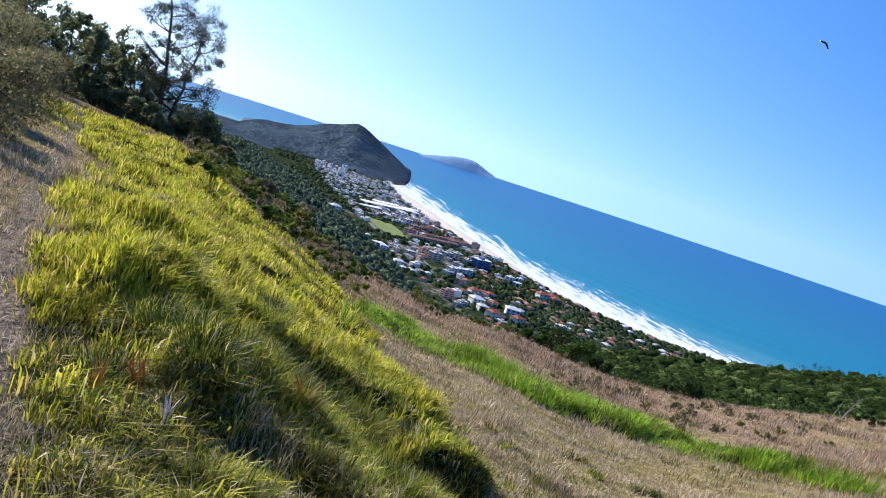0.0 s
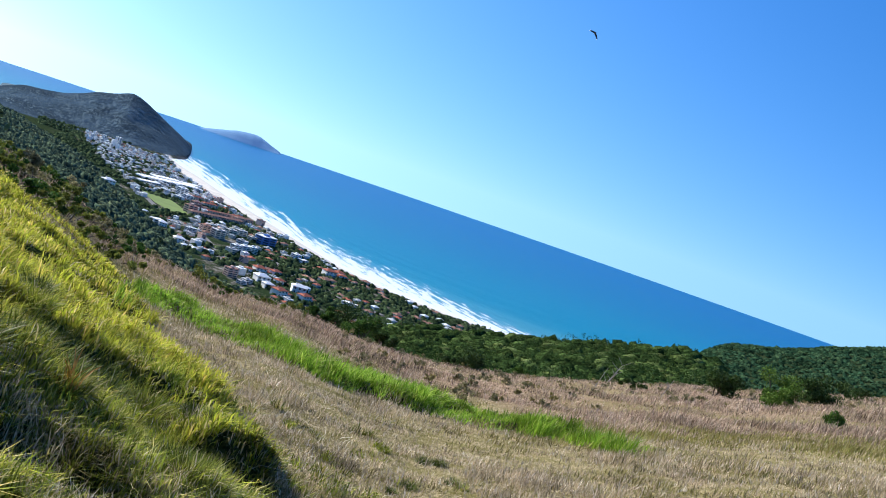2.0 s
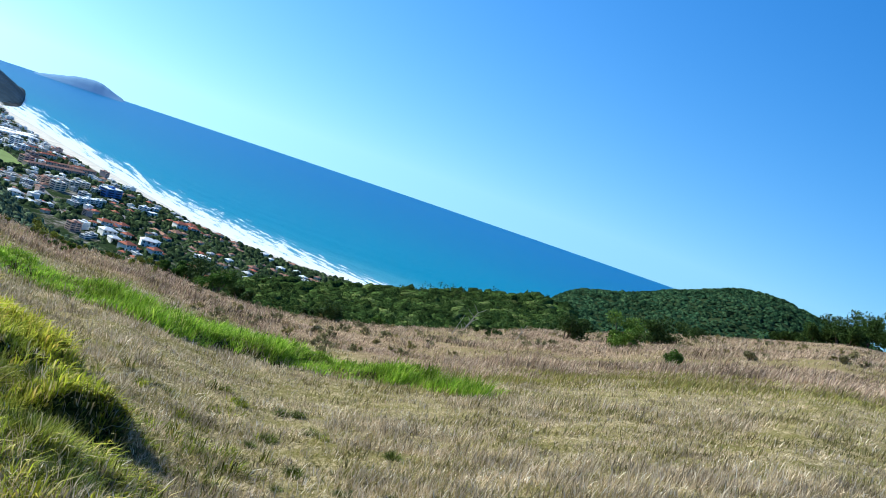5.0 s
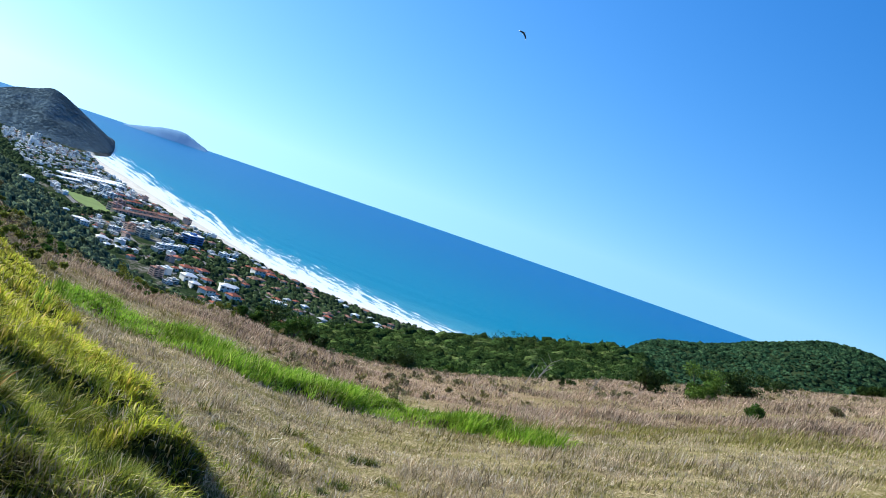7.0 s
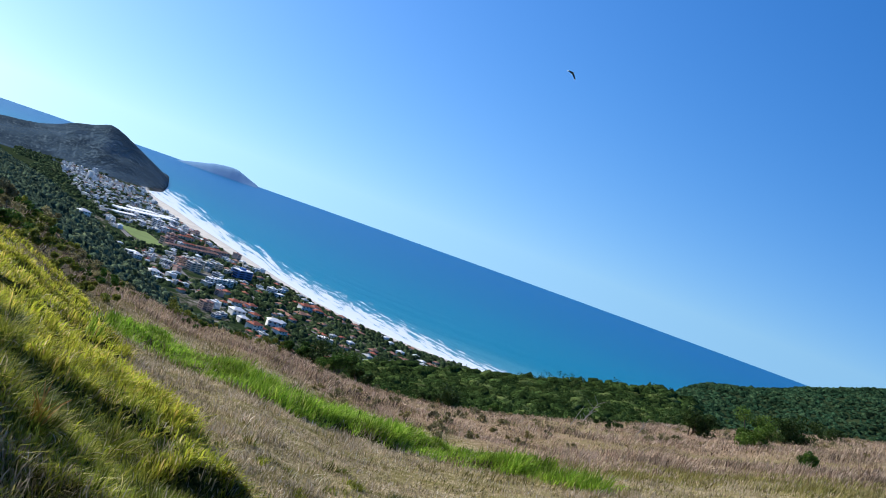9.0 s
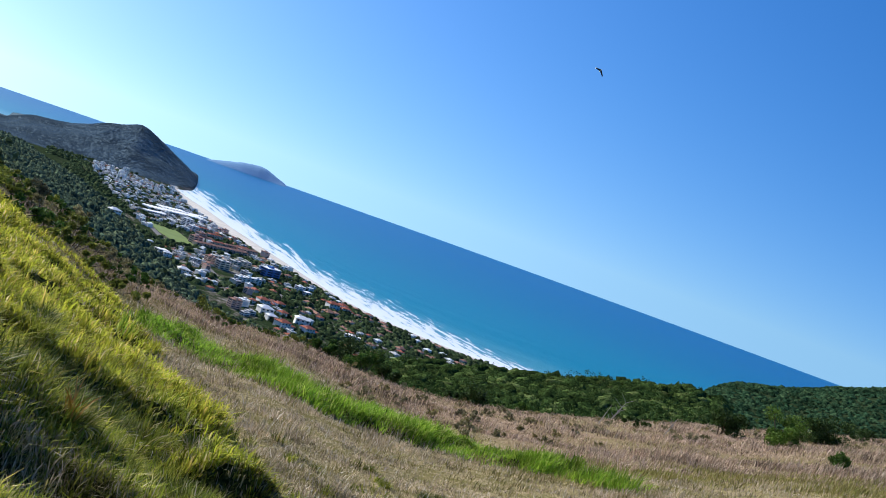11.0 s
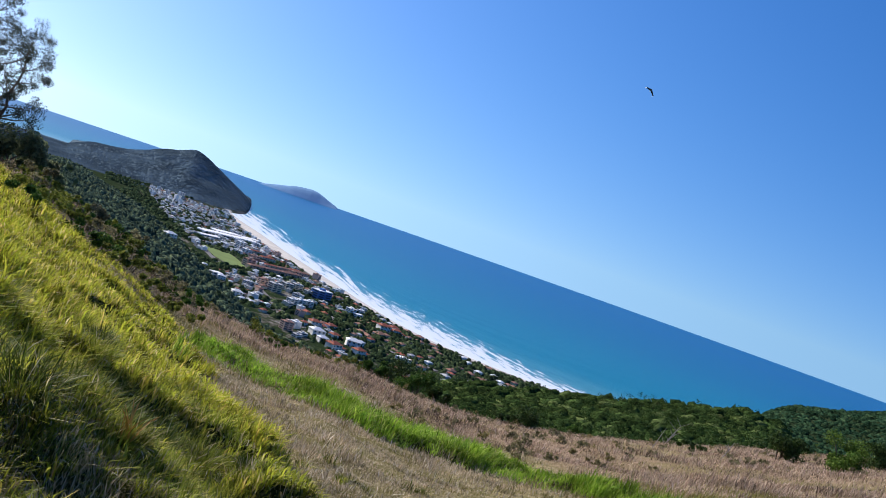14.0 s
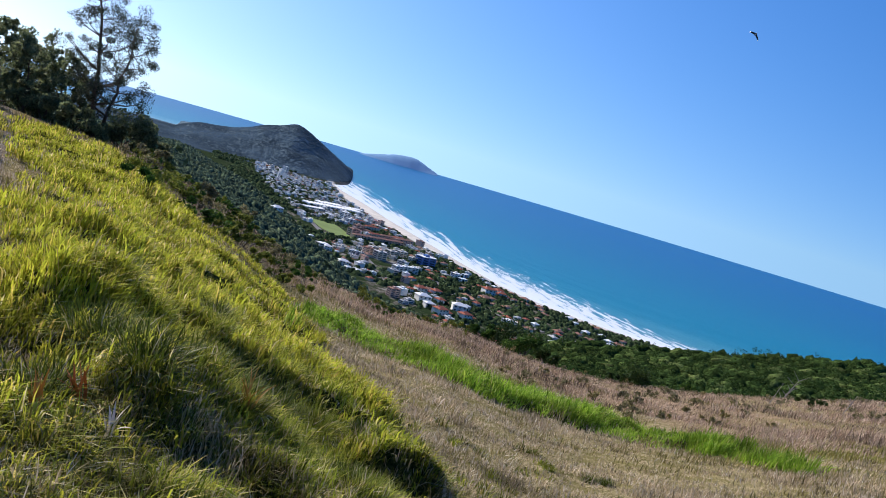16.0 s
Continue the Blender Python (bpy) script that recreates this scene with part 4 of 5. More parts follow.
bush("small_shrub", "small brownish shrub in the brown grass", 106, *spot(34.6, 48), 0.9, 0.9, 800, 0.05, M_SCRUB, 6, "shrub")
bush("low_bush", "low dark green bush in the brown grass", 107, *spot(14.2, 68), 2.4, 0.9, 1800, 0.07, M_LEAF, 9)
bush("low_bush", "low dark green bush in the brown grass", 108, *spot(26.2, 86), 2.6, 1.6, 1800, 0.08, M_LEAF, 9)
for k, (b, r, w, h) in enumerate(((-4.4, 62, 3.4, 2.6), (-2.9, 60, 3.0, 2.0), (-1.4, 64, 2.4, 1.4), (-5.8, 60, 2.2, 1.2), (4.2, 68, 2.4, 1.9), (7.5, 80, 1.8, 1.4), (3.2, 70, 1.8, 1.0))):
    tagged(bush("brow_bush", "leafy green bush on the brow above the town", 120 + k, *spot(b, r), w, h, 2800, 0.085, M_BUSH if k % 2 else M_LEAF, 10), group="bushes on the brow")
rs = np.random.default_rng(9)
for k in range(170):
    b = rs.uniform(-4, 40)
    r = rs.uniform(0.38, 1.0) * float(at(BROW_R, b))
    w = rs.uniform(0.35, 1.0)
    tagged(bush("scrub", "low scrubby plant among the brown grass", 300 + k, *spot(b, r), w, w * 0.6, 160, 0.06, M_SCRUB if rs.random() < 0.6 else M_OLIVE, 5, "shrub", 3), group="scrub in the brown grass")
for k, (b, r, w, h) in enumerate(((31.2, 130, 4.5, 2.6), (32.6, 128, 5, 3.4), (33.9, 126, 5, 4.2), (35.2, 124, 6, 5.0), (36.6, 122, 6, 5.2), (38.1, 120, 6, 5.6), (39.6, 118, 6, 6), (41.2, 116, 6, 6.2), (30.0, 134, 3.6, 1.8), (34.6, 118, 3, 2.4))):
    tagged(bush("field_tree", "leafy dark green tree at the edge of the brown grass", 140 + k, *spot(b, r), w, h, 2600, 0.2, M_RIDGE, 14, "tree"), group="trees at the field's edge")


def dead_tree(x, y, h):
    rng = np.random.default_rng(2)
    bm = bmesh.new()
    p = Vector((0, 0, 0))
    for k in range(5):
        q = p + Vector((0.22, rng.uniform(-0.1, 0.1), h / 5))
        limb(bm, p, q, 0.12 - 0.02 * k, 0.10 - 0.02 * k, 6)
        for s in (-1, 1):
            limb(bm, q, q + Vector((s * rng.uniform(0.3, 0.9), 0.2, rng.uniform(0.3, 0.8))), 0.05 - 0.006 * k, 0.012, 5)
        p = q
    root = new("dead_tree")
    root.location = (x, y, float(height(np.array([x]), np.array([y]))[0]) - 0.1)
    part("trunk", bm, M_DEAD, root)
    return tagged(root, "bare grey dead tree at the edge of the wood", "tree")


dead_tree(*spot(12.6, 92), 2.8)


def bare_stem(b, r, h, lean):
    """A thin bare stem that leans, with a few short twigs."""
    rng = np.random.default_rng(int(b * 10))
    x, y = spot(b, r)
    root = new("dead_sapling")
    root.location = (x, y, float(height(np.array([x]), np.array([y]))[0]) - 0.05)
    bm, p = bmesh.new(), Vector((0, 0, 0))
    for k in range(6):
        q = p + Vector((lean * h / 6, rng.uniform(-0.03, 0.03), h / 6))
        limb(bm, p, q, 0.035 - 0.004 * k, 0.031 - 0.004 * k, 6)
        p = q
    trunk = part("stem", bm, M_DEAD, root)
    for k in range(4):
        u = rng.uniform(0.4, 0.95)
        a = Vector((lean * h * u, 0, h * u))
        bm = bmesh.new()
        limb(bm, a, a + Vector((rng.uniform(-0.3, 0.3), rng.uniform(-0.2, 0.2), rng.uniform(0.15, 0.4))), 0.012, 0.004, 5)
        part("twig", bm, M_DEAD, trunk)
    return tagged(root, "thin bare grey sapling leaning in the brown grass", "dead sapling")


bare_stem(16.0, 52, 1.3, 0.35)
bare_stem(12.1, 66, 1.7, 0.3)


def leaf_tuft(name, label, b, angle, n, length, width, colour, seed):
    """A few broad withered leaves that stand up from one root."""
    rng = np.random.default_rng(seed)
    r = float(ray_range(b, angle))
    x, y = spot(b, r)
    root = new(name)
    root.location = (x, y, float(height(np.array([x]), np.array([y]))[0]))
    mat = plain(name + "_blade", colour, 0.7, 0.3, 30)
    for k in range(n):
        a, lean, ln = rng.uniform(0, 2 * math.pi), rng.uniform(0.15, 0.8), length * rng.uniform(0.6, 1.1)
        side = Vector((-math.sin(a), math.cos(a), 0.2)) * width / 2
        bm, prev, p = bmesh.new(), None, Vector((rng.uniform(-0.03, 0.03), rng.uniform(-0.03, 0.03), 0))
        for j in range(5):
            w = (0.7, 1.0, 0.9, 0.6, 0.08)[j]
            ring = [bm.verts.new(p - side * w), bm.verts.new(p + Vector((0, 0, -0.15 * width))), bm.verts.new(p + side * w)]
            if prev:
                bm.faces.new((prev[0], prev[1], ring[1], ring[0]))
                bm.faces.new((prev[1], prev[2], ring[2], ring[1]))
            t = lean * (0.4 + 0.45 * j)
            p, prev = p + Vector((math.cos(a) * math.sin(t), math.sin(a) * math.sin(t), math.cos(t))) * ln / 4, ring
        part("leaf", bm, mat, root)
    return tagged(root, label, "withered plant")


leaf_tuft("rusty_plant", "rust-red withered leaves standing in dark grass", -29.1, -21.0, 8, 0.36, 0.024, (0.46, 0.15, 0.04), 1)
leaf_tuft("rusty_plant", "rust-orange withered leaves standing in dark grass", -19.0, -22.6, 11, 0.36, 0.020, (0.52, 0.27, 0.05), 2)
leaf_tuft("bleached_plant", "curled bleached dead leaves in dark grass", -26.9, -22.6, 8, 0.25, 0.022, (0.72, 0.62, 0.52), 3)
leaf_tuft("bleached_plant", "curled bleached dead leaves in dark grass", -19.6, -18.7, 8, 0.28, 0.018, (0.70, 0.62, 0.48), 4)
leaf_tuft("rusty_plant", "rust-orange withered leaves standing in dark grass", -31.4, -21.4, 8, 0.30, 0.020, (0.50, 0.24, 0.06), 5)


# ---- woods ----
def wood_stuff(name, label, mat, seed, n, keep, area, size, subdiv=1, rough=0.35, near=1.0, flat=1.0):
    """Many crowns, each a torn, lumpy dome of its own, as one sheet of wood."""
    rng = np.random.default_rng(seed)
    b0, b1, r0, r1 = area
    b = np.radians(rng.uniform(b0, b1, n))
    r = np.sqrt(rng.uniform(r0**2, r1**2, n))
    x, y = r * np.sin(b), r * np.cos(b)
    ok = keep(x, y, np.degrees(b), r)
    x, y, r = x[ok], y[ok], r[ok]
    k = len(x)
    bm = bmesh.new()
    if subdiv:
        bmesh.ops.create_icosphere(bm, subdivisions=subdiv, radius=1)
    else:
        ring = [bm.verts.new((math.cos(q), math.sin(q), -0.15)) for q in (0, 1.26, 2.51, 3.77, 5.03)]
        top = [bm.verts.new((0.45 * math.cos(q), 0.45 * math.sin(q), 0.85)) for q in (0.6, 2.7, 4.8)]
        for q in range(5):
            bm.faces.new((ring[q], ring[(q + 1) % 5], top[(q * 3 // 5) % 3]))
        for q, e in ((0, 2), (1, 4), (2, 0)):
            bm.faces.new((top[q], ring[e], top[(q + 1) % 3]))
        bm.faces.new(top)
        bm.verts.index_update()
    base = np.array([v.co[:] for v in bm.verts])
    tri = np.array([[v.index for v in f.verts] for f in bm.faces])
    bm.free()
    s = size * rng.uniform(0.55, 1.3, k) * np.clip(r / near, 0.3, 1)
    shape = np.stack([s * rng.uniform(0.8, 1.2, k), s * rng.uniform(0.8, 1.2, k), s * flat * rng.uniform(0.7, 1.2, k)], 1)
    jit = 1 + rough * rng.normal(size=(k, len(base), 1)).clip(-1.6, 1.6)
    z = height(x, y) + shape[:, 2] * (0.45 if flat > 0.8 else 0.2)
    v = base[None] * jit * shape[:, None] + np.stack([x, y, z], 1)[:, None]
    f = tri[None] + (np.arange(k) * len(base))[:, None, None]
    return tagged(new(name, np_mesh(name, v.reshape(-1, 3), f.reshape(-1, 3), mat, not subdiv)), label, "woods", kind="stuff")


def wood_leaves(name, label, mat, seed, n, keep, area, size, leaves, leaf):
    """Nearer crowns, of leaf sprays."""
    rng = np.random.default_rng(seed)
    b0, b1, r0, r1 = area
    b = np.radians(rng.uniform(b0, b1, n))
    r = np.sqrt(rng.uniform(r0**2, r1**2, n))
    x, y = r * np.sin(b), r * np.cos(b)
    ok = keep(x, y, np.degrees(b), r)
    x, y, r = x[ok], y[ok], r[ok]
    k = len(x)
    s = size * rng.uniform(0.6, 1.3, k)
    c, rad = [], []
    z = height(x, y)
    for j in range(5):
        off = rng.normal(size=(k, 3)).clip(-1.4, 1.4) * 0.40 * s[:, None]
        c.append(np.stack([x, y, z + s * 0.6], 1) + off * [1, 1, 0.6])
        rad.append(s * rng.uniform(0.24, 0.42, k))
    v, f = leaf_cloud(rng, np.concatenate(c), np.concatenate(rad), k * leaves, leaf)
    return tagged(new(name, np_mesh(name, v, f, mat)), label, "woods", kind="stuff")


def beyond_brow(x, y, b, r):
    return r > at(BROW_R, b) * 1.10 + 14 * vnoise(x * 0.05, y * 0.05, 2)


def wild(x, y):
    return height(x, y, False) > SEA_Z + 6


wood_stuff("ridge_wood", "dense dark green wood on the ridge below the field", M_RIDGEC, 21, 8500, lambda x, y, b, r: beyond_brow(x, y, b, r) & (r < at(WOOD_R, b) + 30), (-11, 48, 80, 430), 2.4, 1, 0.3, 280, 0.8)
wood_leaves("ridge_leaves", "leaf sprays of the wood on the ridge", M_RIDGE, 22, 2000, lambda x, y, b, r: beyond_brow(x, y, b, r) & (r < at(WOOD_R, b) + 20), (-10, 46, 80, 390), 3.1, 90, 0.28)
wood_stuff("shoulder_wood", "dark green wood on the shoulder above the town", M_TOWNC, 29, 4500, lambda x, y, b, r: wild(x, y) & (r < at(WOOD_R, b) + 160), (-12, -2, 400, 860), 2.8, 0, 0.25)
wood_stuff("hillside_wood", "dense dark wood on the hillside above the town", M_WOODC, 23, 40000, lambda x, y, b, r: (r > at(BROW_R, b) * 1.5 + 30) & wild(x, y) & (r < at(WOOD_R, b) + 40), (-48, -7, 130, 2000), 3.7, 0, 0.2, 700, 0.9)
wood_leaves("hillside_leaves", "leaf sprays of the wood on the hillside", M_WOOD, 28, 1300, lambda x, y, b, r: (r > at(BROW_R, b) * 1.25 + 10) & wild(x, y), (-38, -7, 70, 420), 3.4, 70, 0.42)
wood_stuff("hillside_scrub", "scrub and small trees just below the brow", M_WOODC, 27, 1500, lambda x, y, b, r: (r > at(BROW_R, b) * 1.25 + 8) & wild(x, y), (-40, -7, 60, 260), 1.5, 1, 0.28)
wood_stuff("headland_wood", "wooded slopes of the headland, tinted blue-grey for haze", M_HEADC, 24, 34000, lambda x, y, b, r: ((height(x, y, False) > SEA_Z + 4.2) | (b < -22.6)) & (r > at(WOOD_R, b)), (-36, -15.5, 1950, 2600), 2.9, 0, 0.12, 1.0, 0.3)
wood_stuff("far_hill_wood", "dark green wood covering the far hill", M_HILLC, 25, 24000, lambda x, y, b, r: (height(x, y, False) > -120) & (r > at(WOOD_R, b) + 60), (14, 50, 420, 1080), 3.0, 0, 0.28, 1.0, 0.6)
wood_stuff("town_trees", "dark green trees between the houses of the town", M_TOWNC, 26, 30000, lambda x, y, b, r: (~wild(x, y)) & (r < at(SHORE, b) - at(BEACH_W, b) - 8) & (vnoise(x * 0.012 + 7, y * 0.012, 2) > np.where(b < -18.5, 0.40, np.where(b < -11, 0.47, np.where(b < -9, 0.34, 0.12)))), (-25, 12, 700, 2060), 3.9, 0, 0.2, 1.0, 0.72)


# ---- the town ----
M_WALL = [plain("white_render", (0.88, 0.85, 0.79), 0.8, 0.08, 0.3), plain("cream_render", (0.72, 0.64, 0.50), 0.8, 0.1, 0.3), plain("grey_render", (0.62, 0.60, 0.58), 0.8, 0.12, 0.3), plain("salmon_render", (0.62, 0.44, 0.36), 0.8, 0.12, 0.3), plain("blue_cladding", (0.10, 0.20, 0.46), 0.5, 0.2, 0.3)]
M_TILE = [plain("red_roof_tiles", (0.36, 0.105, 0.060), 0.85, 0.3, 0.6), plain("brown_roof_tiles", (0.29, 0.15, 0.105), 0.85, 0.3, 0.6), plain("orange_roof_tiles", (0.37, 0.19, 0.12), 0.85, 0.3, 0.6)]
M_FLAT = [plain("pale_roof", (0.84, 0.83, 0.81), 0.8, 0.12, 0.3), plain("grey_roof", (0.50, 0.49, 0.48), 0.85, 0.2, 0.3)]
M_PANE = plain("dark_glass", (0.05, 0.07, 0.09), 0.15, 0.3, 0.5)
M_ROAD = plain("asphalt", (0.16, 0.15, 0.145), 0.9, 0.2, 0.1)
M_FIELD = plain("playing_field", (0.16, 0.22, 0.05), 0.95, 0.3, 0.05)


def box(bm, x0, y0, z0, x1, y1, z1):
    v = [bm.verts.new(p) for p in ((x0, y0, z0), (x1, y0, z0), (x1, y1, z0), (x0, y1, z0), (x0, y0, z1), (x1, y0, z1), (x1, y1, z1), (x0, y1, z1))]
    for f in ((0, 3, 2, 1), (4, 5, 6, 7), (0, 1, 5, 4), (1, 2, 6, 5), (2, 3, 7, 6), (3, 0, 4, 7)):
        bm.faces.new([v[k] for k in f])


def block(label, w, d, storeys, wall, roof, tower=True):
    """A flat-roofed block of flats: a window band and a balcony slab on each storey, parapet and stair tower."""
    root, h = new("apartment_block"), 3.0 * storeys
    bm = bmesh.new()
    box(bm, -w / 2, -d / 2, -3, w / 2, d / 2, h)
    body = part("wall", bm, wall, root)
    for k in range(storeys):
        z, n = 3.0 * k, max(2, int(w / 9))
        for j in range(n):
            x = -w / 2 + (j + 0.5) * w / n
            bm = bmesh.new()
            box(bm, x - w / n * 0.33, -d / 2 - 0.12, z + 0.9, x + w / n * 0.33, -d / 2 + 0.2, z + 2.3)
            part("window", bm, M_PANE, body)
        bm = bmesh.new()
        box(bm, w / 2 - 0.2, -d * 0.36, z + 0.9, w / 2 + 0.12, d * 0.36, z + 2.3)
        part("side_window", bm, M_PANE, body)
        bm = bmesh.new()
        box(bm, -w / 2 - 0.12, -d * 0.36, z + 0.9, -w / 2 + 0.2, d * 0.36, z + 2.3)
        part("side_window", bm, M_PANE, body)
        bm = bmesh.new()
        box(bm, -w * 0.48, -d / 2 - 1.2, z - 0.1, w * 0.48, -d / 2 - 0.12, z + 0.75)
        part("balcony", bm, wall, root)
    bm = bmesh.new()
    box(bm, -w / 2 - 0.3, -d / 2 - 0.3, h, w / 2 + 0.3, d / 2 + 0.3, h + 0.7)
    part("roof", bm, roof, root)
    if tower:
        bm = bmesh.new()
        box(bm, -w * 0.15, -d * 0.2, h + 0.7, w * 0.12, d * 0.2, h + 3.2)
        part("stair_tower", bm, wall, root)
    return tagged(root, label, "apartment block", "buildings of the town")


def hip(bm, w, d, z, rise, over=0.6):
    w, d = w / 2 + over, d / 2 + over
    e = max(w - d, 0.3)
    v = [bm.verts.new(p) for p in ((-w, -d, z), (w, -d, z), (w, d, z), (-w, d, z), (-e, 0, z + rise), (e, 0, z + rise), (-w, -d, z - 0.25), (w, -d, z - 0.25), (w, d, z - 0.25), (-w, d, z - 0.25))]
    for f in ((0, 1, 5, 4), (1, 2, 5), (2, 3, 4, 5), (3, 0, 4), (6, 7, 1, 0), (7, 8, 2, 1), (8, 9, 3, 2), (9, 6, 0, 3), (9, 8, 7, 6)):
        bm.faces.new([v[k] for k in f])


def house(label, w, d, storeys, wall, roof, wing=True):
    """A tiled house with a hipped roof, a lower wing, windows and a chimney."""
    root, h = new("house"), 2.9 * storeys
    bm = bmesh.new()
    box(bm, -w / 2, -d / 2, -3, w / 2, d / 2, h)
    body = part("wall", bm, wall, root)
    bm = bmesh.new()
    hip(bm, w, d, h + 0.05, d * 0.24)
    top = part("roof", bm, roof, root)
    if wing:
        bm = bmesh.new()
        box(bm, w / 2, -d * 0.45, -3, w / 2 + w * 0.45, d * 0.25, 2.8)
        part("wing", bm, wall, root)
        bm = bmesh.new()
        hip(bm, w * 0.5, d * 0.72, 2.85, d * 0.16)
        bmesh.ops.translate(bm, verts=bm.verts, vec=(w / 2 + w * 0.24, -d * 0.1, 0))
        part("wing_roof", bm, roof, root)
    bm = bmesh.new()
    box(bm, -w * 0.3, 0.2, h, -w * 0.3 + 0.7, 0.9, h + d * 0.24 + 0.6)
    part("chimney", bm, wall, top)
    for k in range(storeys):
        for j in range(3):
            x = -w / 2 + (j + 0.5) * w / 3
            bm = bmesh.new()
            box(bm, x - 0.8, -d / 2 - 0.1, 2.9 * k + 0.9, x + 0.8, -d / 2 + 0.2, 2.9 * k + 2.2)
            part("window", bm, M_PANE, body)
    return tagged(root, label, "house", "buildings of the town")


def terrace(label, w, d, storeys, wall, roof):
    """A long row of tiled holiday flats with a ridge and dividing walls."""
    root, h = new("terrace"), 3.0 * storeys
    bm = bmesh.new()
    box(bm, -w / 2, -d / 2, -3, w / 2, d / 2, h)
    body = part("wall", bm, wall, root)
    bm = bmesh.new()
    hip(bm, w, d, h + 0.05, 2.6)
    part("roof", bm, roof, root)
    n = int(w / 8)
    for k in range(storeys):
        for j in range(n):
            x = -w / 2 + (j + 0.5) * w / n
            bm = bmesh.new()
            box(bm, x - 1.6, -d / 2 - 0.12, 3 * k + 0.5, x + 1.6, -d / 2 + 0.2, 3 * k + 2.4)
            part("window", bm, M_PANE, body)
    for j in range(n + 1):
        x = -w / 2 + j * w / n
        bm = bmesh.new()
        box(bm, x - 0.2, -d / 2 - 1.4, -3, x + 0.2, -d / 2 - 0.1, h - 0.2)
        part("dividing_wall", bm, wall, root)
    return tagged(root, label, "terrace", "buildings of the town")


def long_hall(label, w, d, wall, roof):
    """A long low hall under a row of shallow gables, with a window in each bay."""
    root, bays = new("hall"), int(w / 9)
    bm = bmesh.new()
    box(bm, -w / 2, -d / 2, -3, w / 2, d / 2, 4.6)
    body = part("wall", bm, wall, root)
    for k in range(bays):
        x, half = -w / 2 + (k + 0.5) * w / bays, w / bays / 2
        bm = bmesh.new()
        v = [bm.verts.new(p) for p in ((x - half, -d / 2 - 0.5, 4.62), (x + half, -d / 2 - 0.5, 4.62), (x, -d / 2 - 0.5, 6.2), (x - half, d / 2 + 0.5, 4.62), (x + half, d / 2 + 0.5, 4.62), (x, d / 2 + 0.5, 6.2))]
        for f in ((0, 1, 2), (5, 4, 3), (0, 2, 5, 3), (2, 1, 4, 5), (1, 0, 3, 4)):
            bm.faces.new([v[q] for q in f])
        part("roof_gable", bm, roof, root)
        bm = bmesh.new()
        box(bm, x - half * 0.75, -d / 2 - 0.12, 1.0, x + half * 0.75, -d / 2 + 0.2, 3.4)
        part("window", bm, M_PANE, body)
    return tagged(root, label, "hall", "buildings of the town")


def far_block(name, label, w, d, storeys, wall, roof, category="building"):
    """A small building of the far town: one window band to a storey, a parapet and a roof house."""
    root, h = new(name), 3.0 * storeys
    bm = bmesh.new()
    box(bm, -w / 2, -d / 2, -3, w / 2, d / 2, h)
    body = part("wall", bm, wall, root)
    for k in range(storeys):
        bm = bmesh.new()
        box(bm, -w * 0.42, -d / 2 - 0.12, 3.0 * k + 0.9, w * 0.42, -d / 2 + 0.2, 3.0 * k + 2.2)
        box(bm, -w / 2 - 0.12, -d * 0.4, 3.0 * k + 0.9, -w / 2 + 0.2, d * 0.4, 3.0 * k + 2.2)
        part("window_band", bm, M_PANE, body)
    bm = bmesh.new()
    box(bm, -w / 2 - 0.3, -d / 2 - 0.3, h, w / 2 + 0.3, d / 2 + 0.3, h + 0.7)
    box(bm, -w * 0.2, -d * 0.25, h + 0.7, w * 0.12, d * 0.2, h + 2.6)
    part("roof", bm, roof, root)
    return tagged(root, label, category, "buildings of the town")


def cottage(label, w, d, wall, roof):
    """A small house: walls, a hipped roof and one band of windows."""
    root = new("house")
    bm = bmesh.new()
    box(bm, -w / 2, -d / 2, -3, w / 2, d / 2, 4.2)
    body = part("wall", bm, wall, root)
    bm = bmesh.new()
    hip(bm, w, d, 4.25, d * 0.24)
    part("roof", bm, roof, root)
    bm = bmesh.new()
    box(bm, -w * 0.38, -d / 2 - 0.1, 1.0, w * 0.38, -d / 2 + 0.2, 2.4)
    part("window", bm, M_PANE, body)
    return tagged(root, label, "house", "buildings of the town")


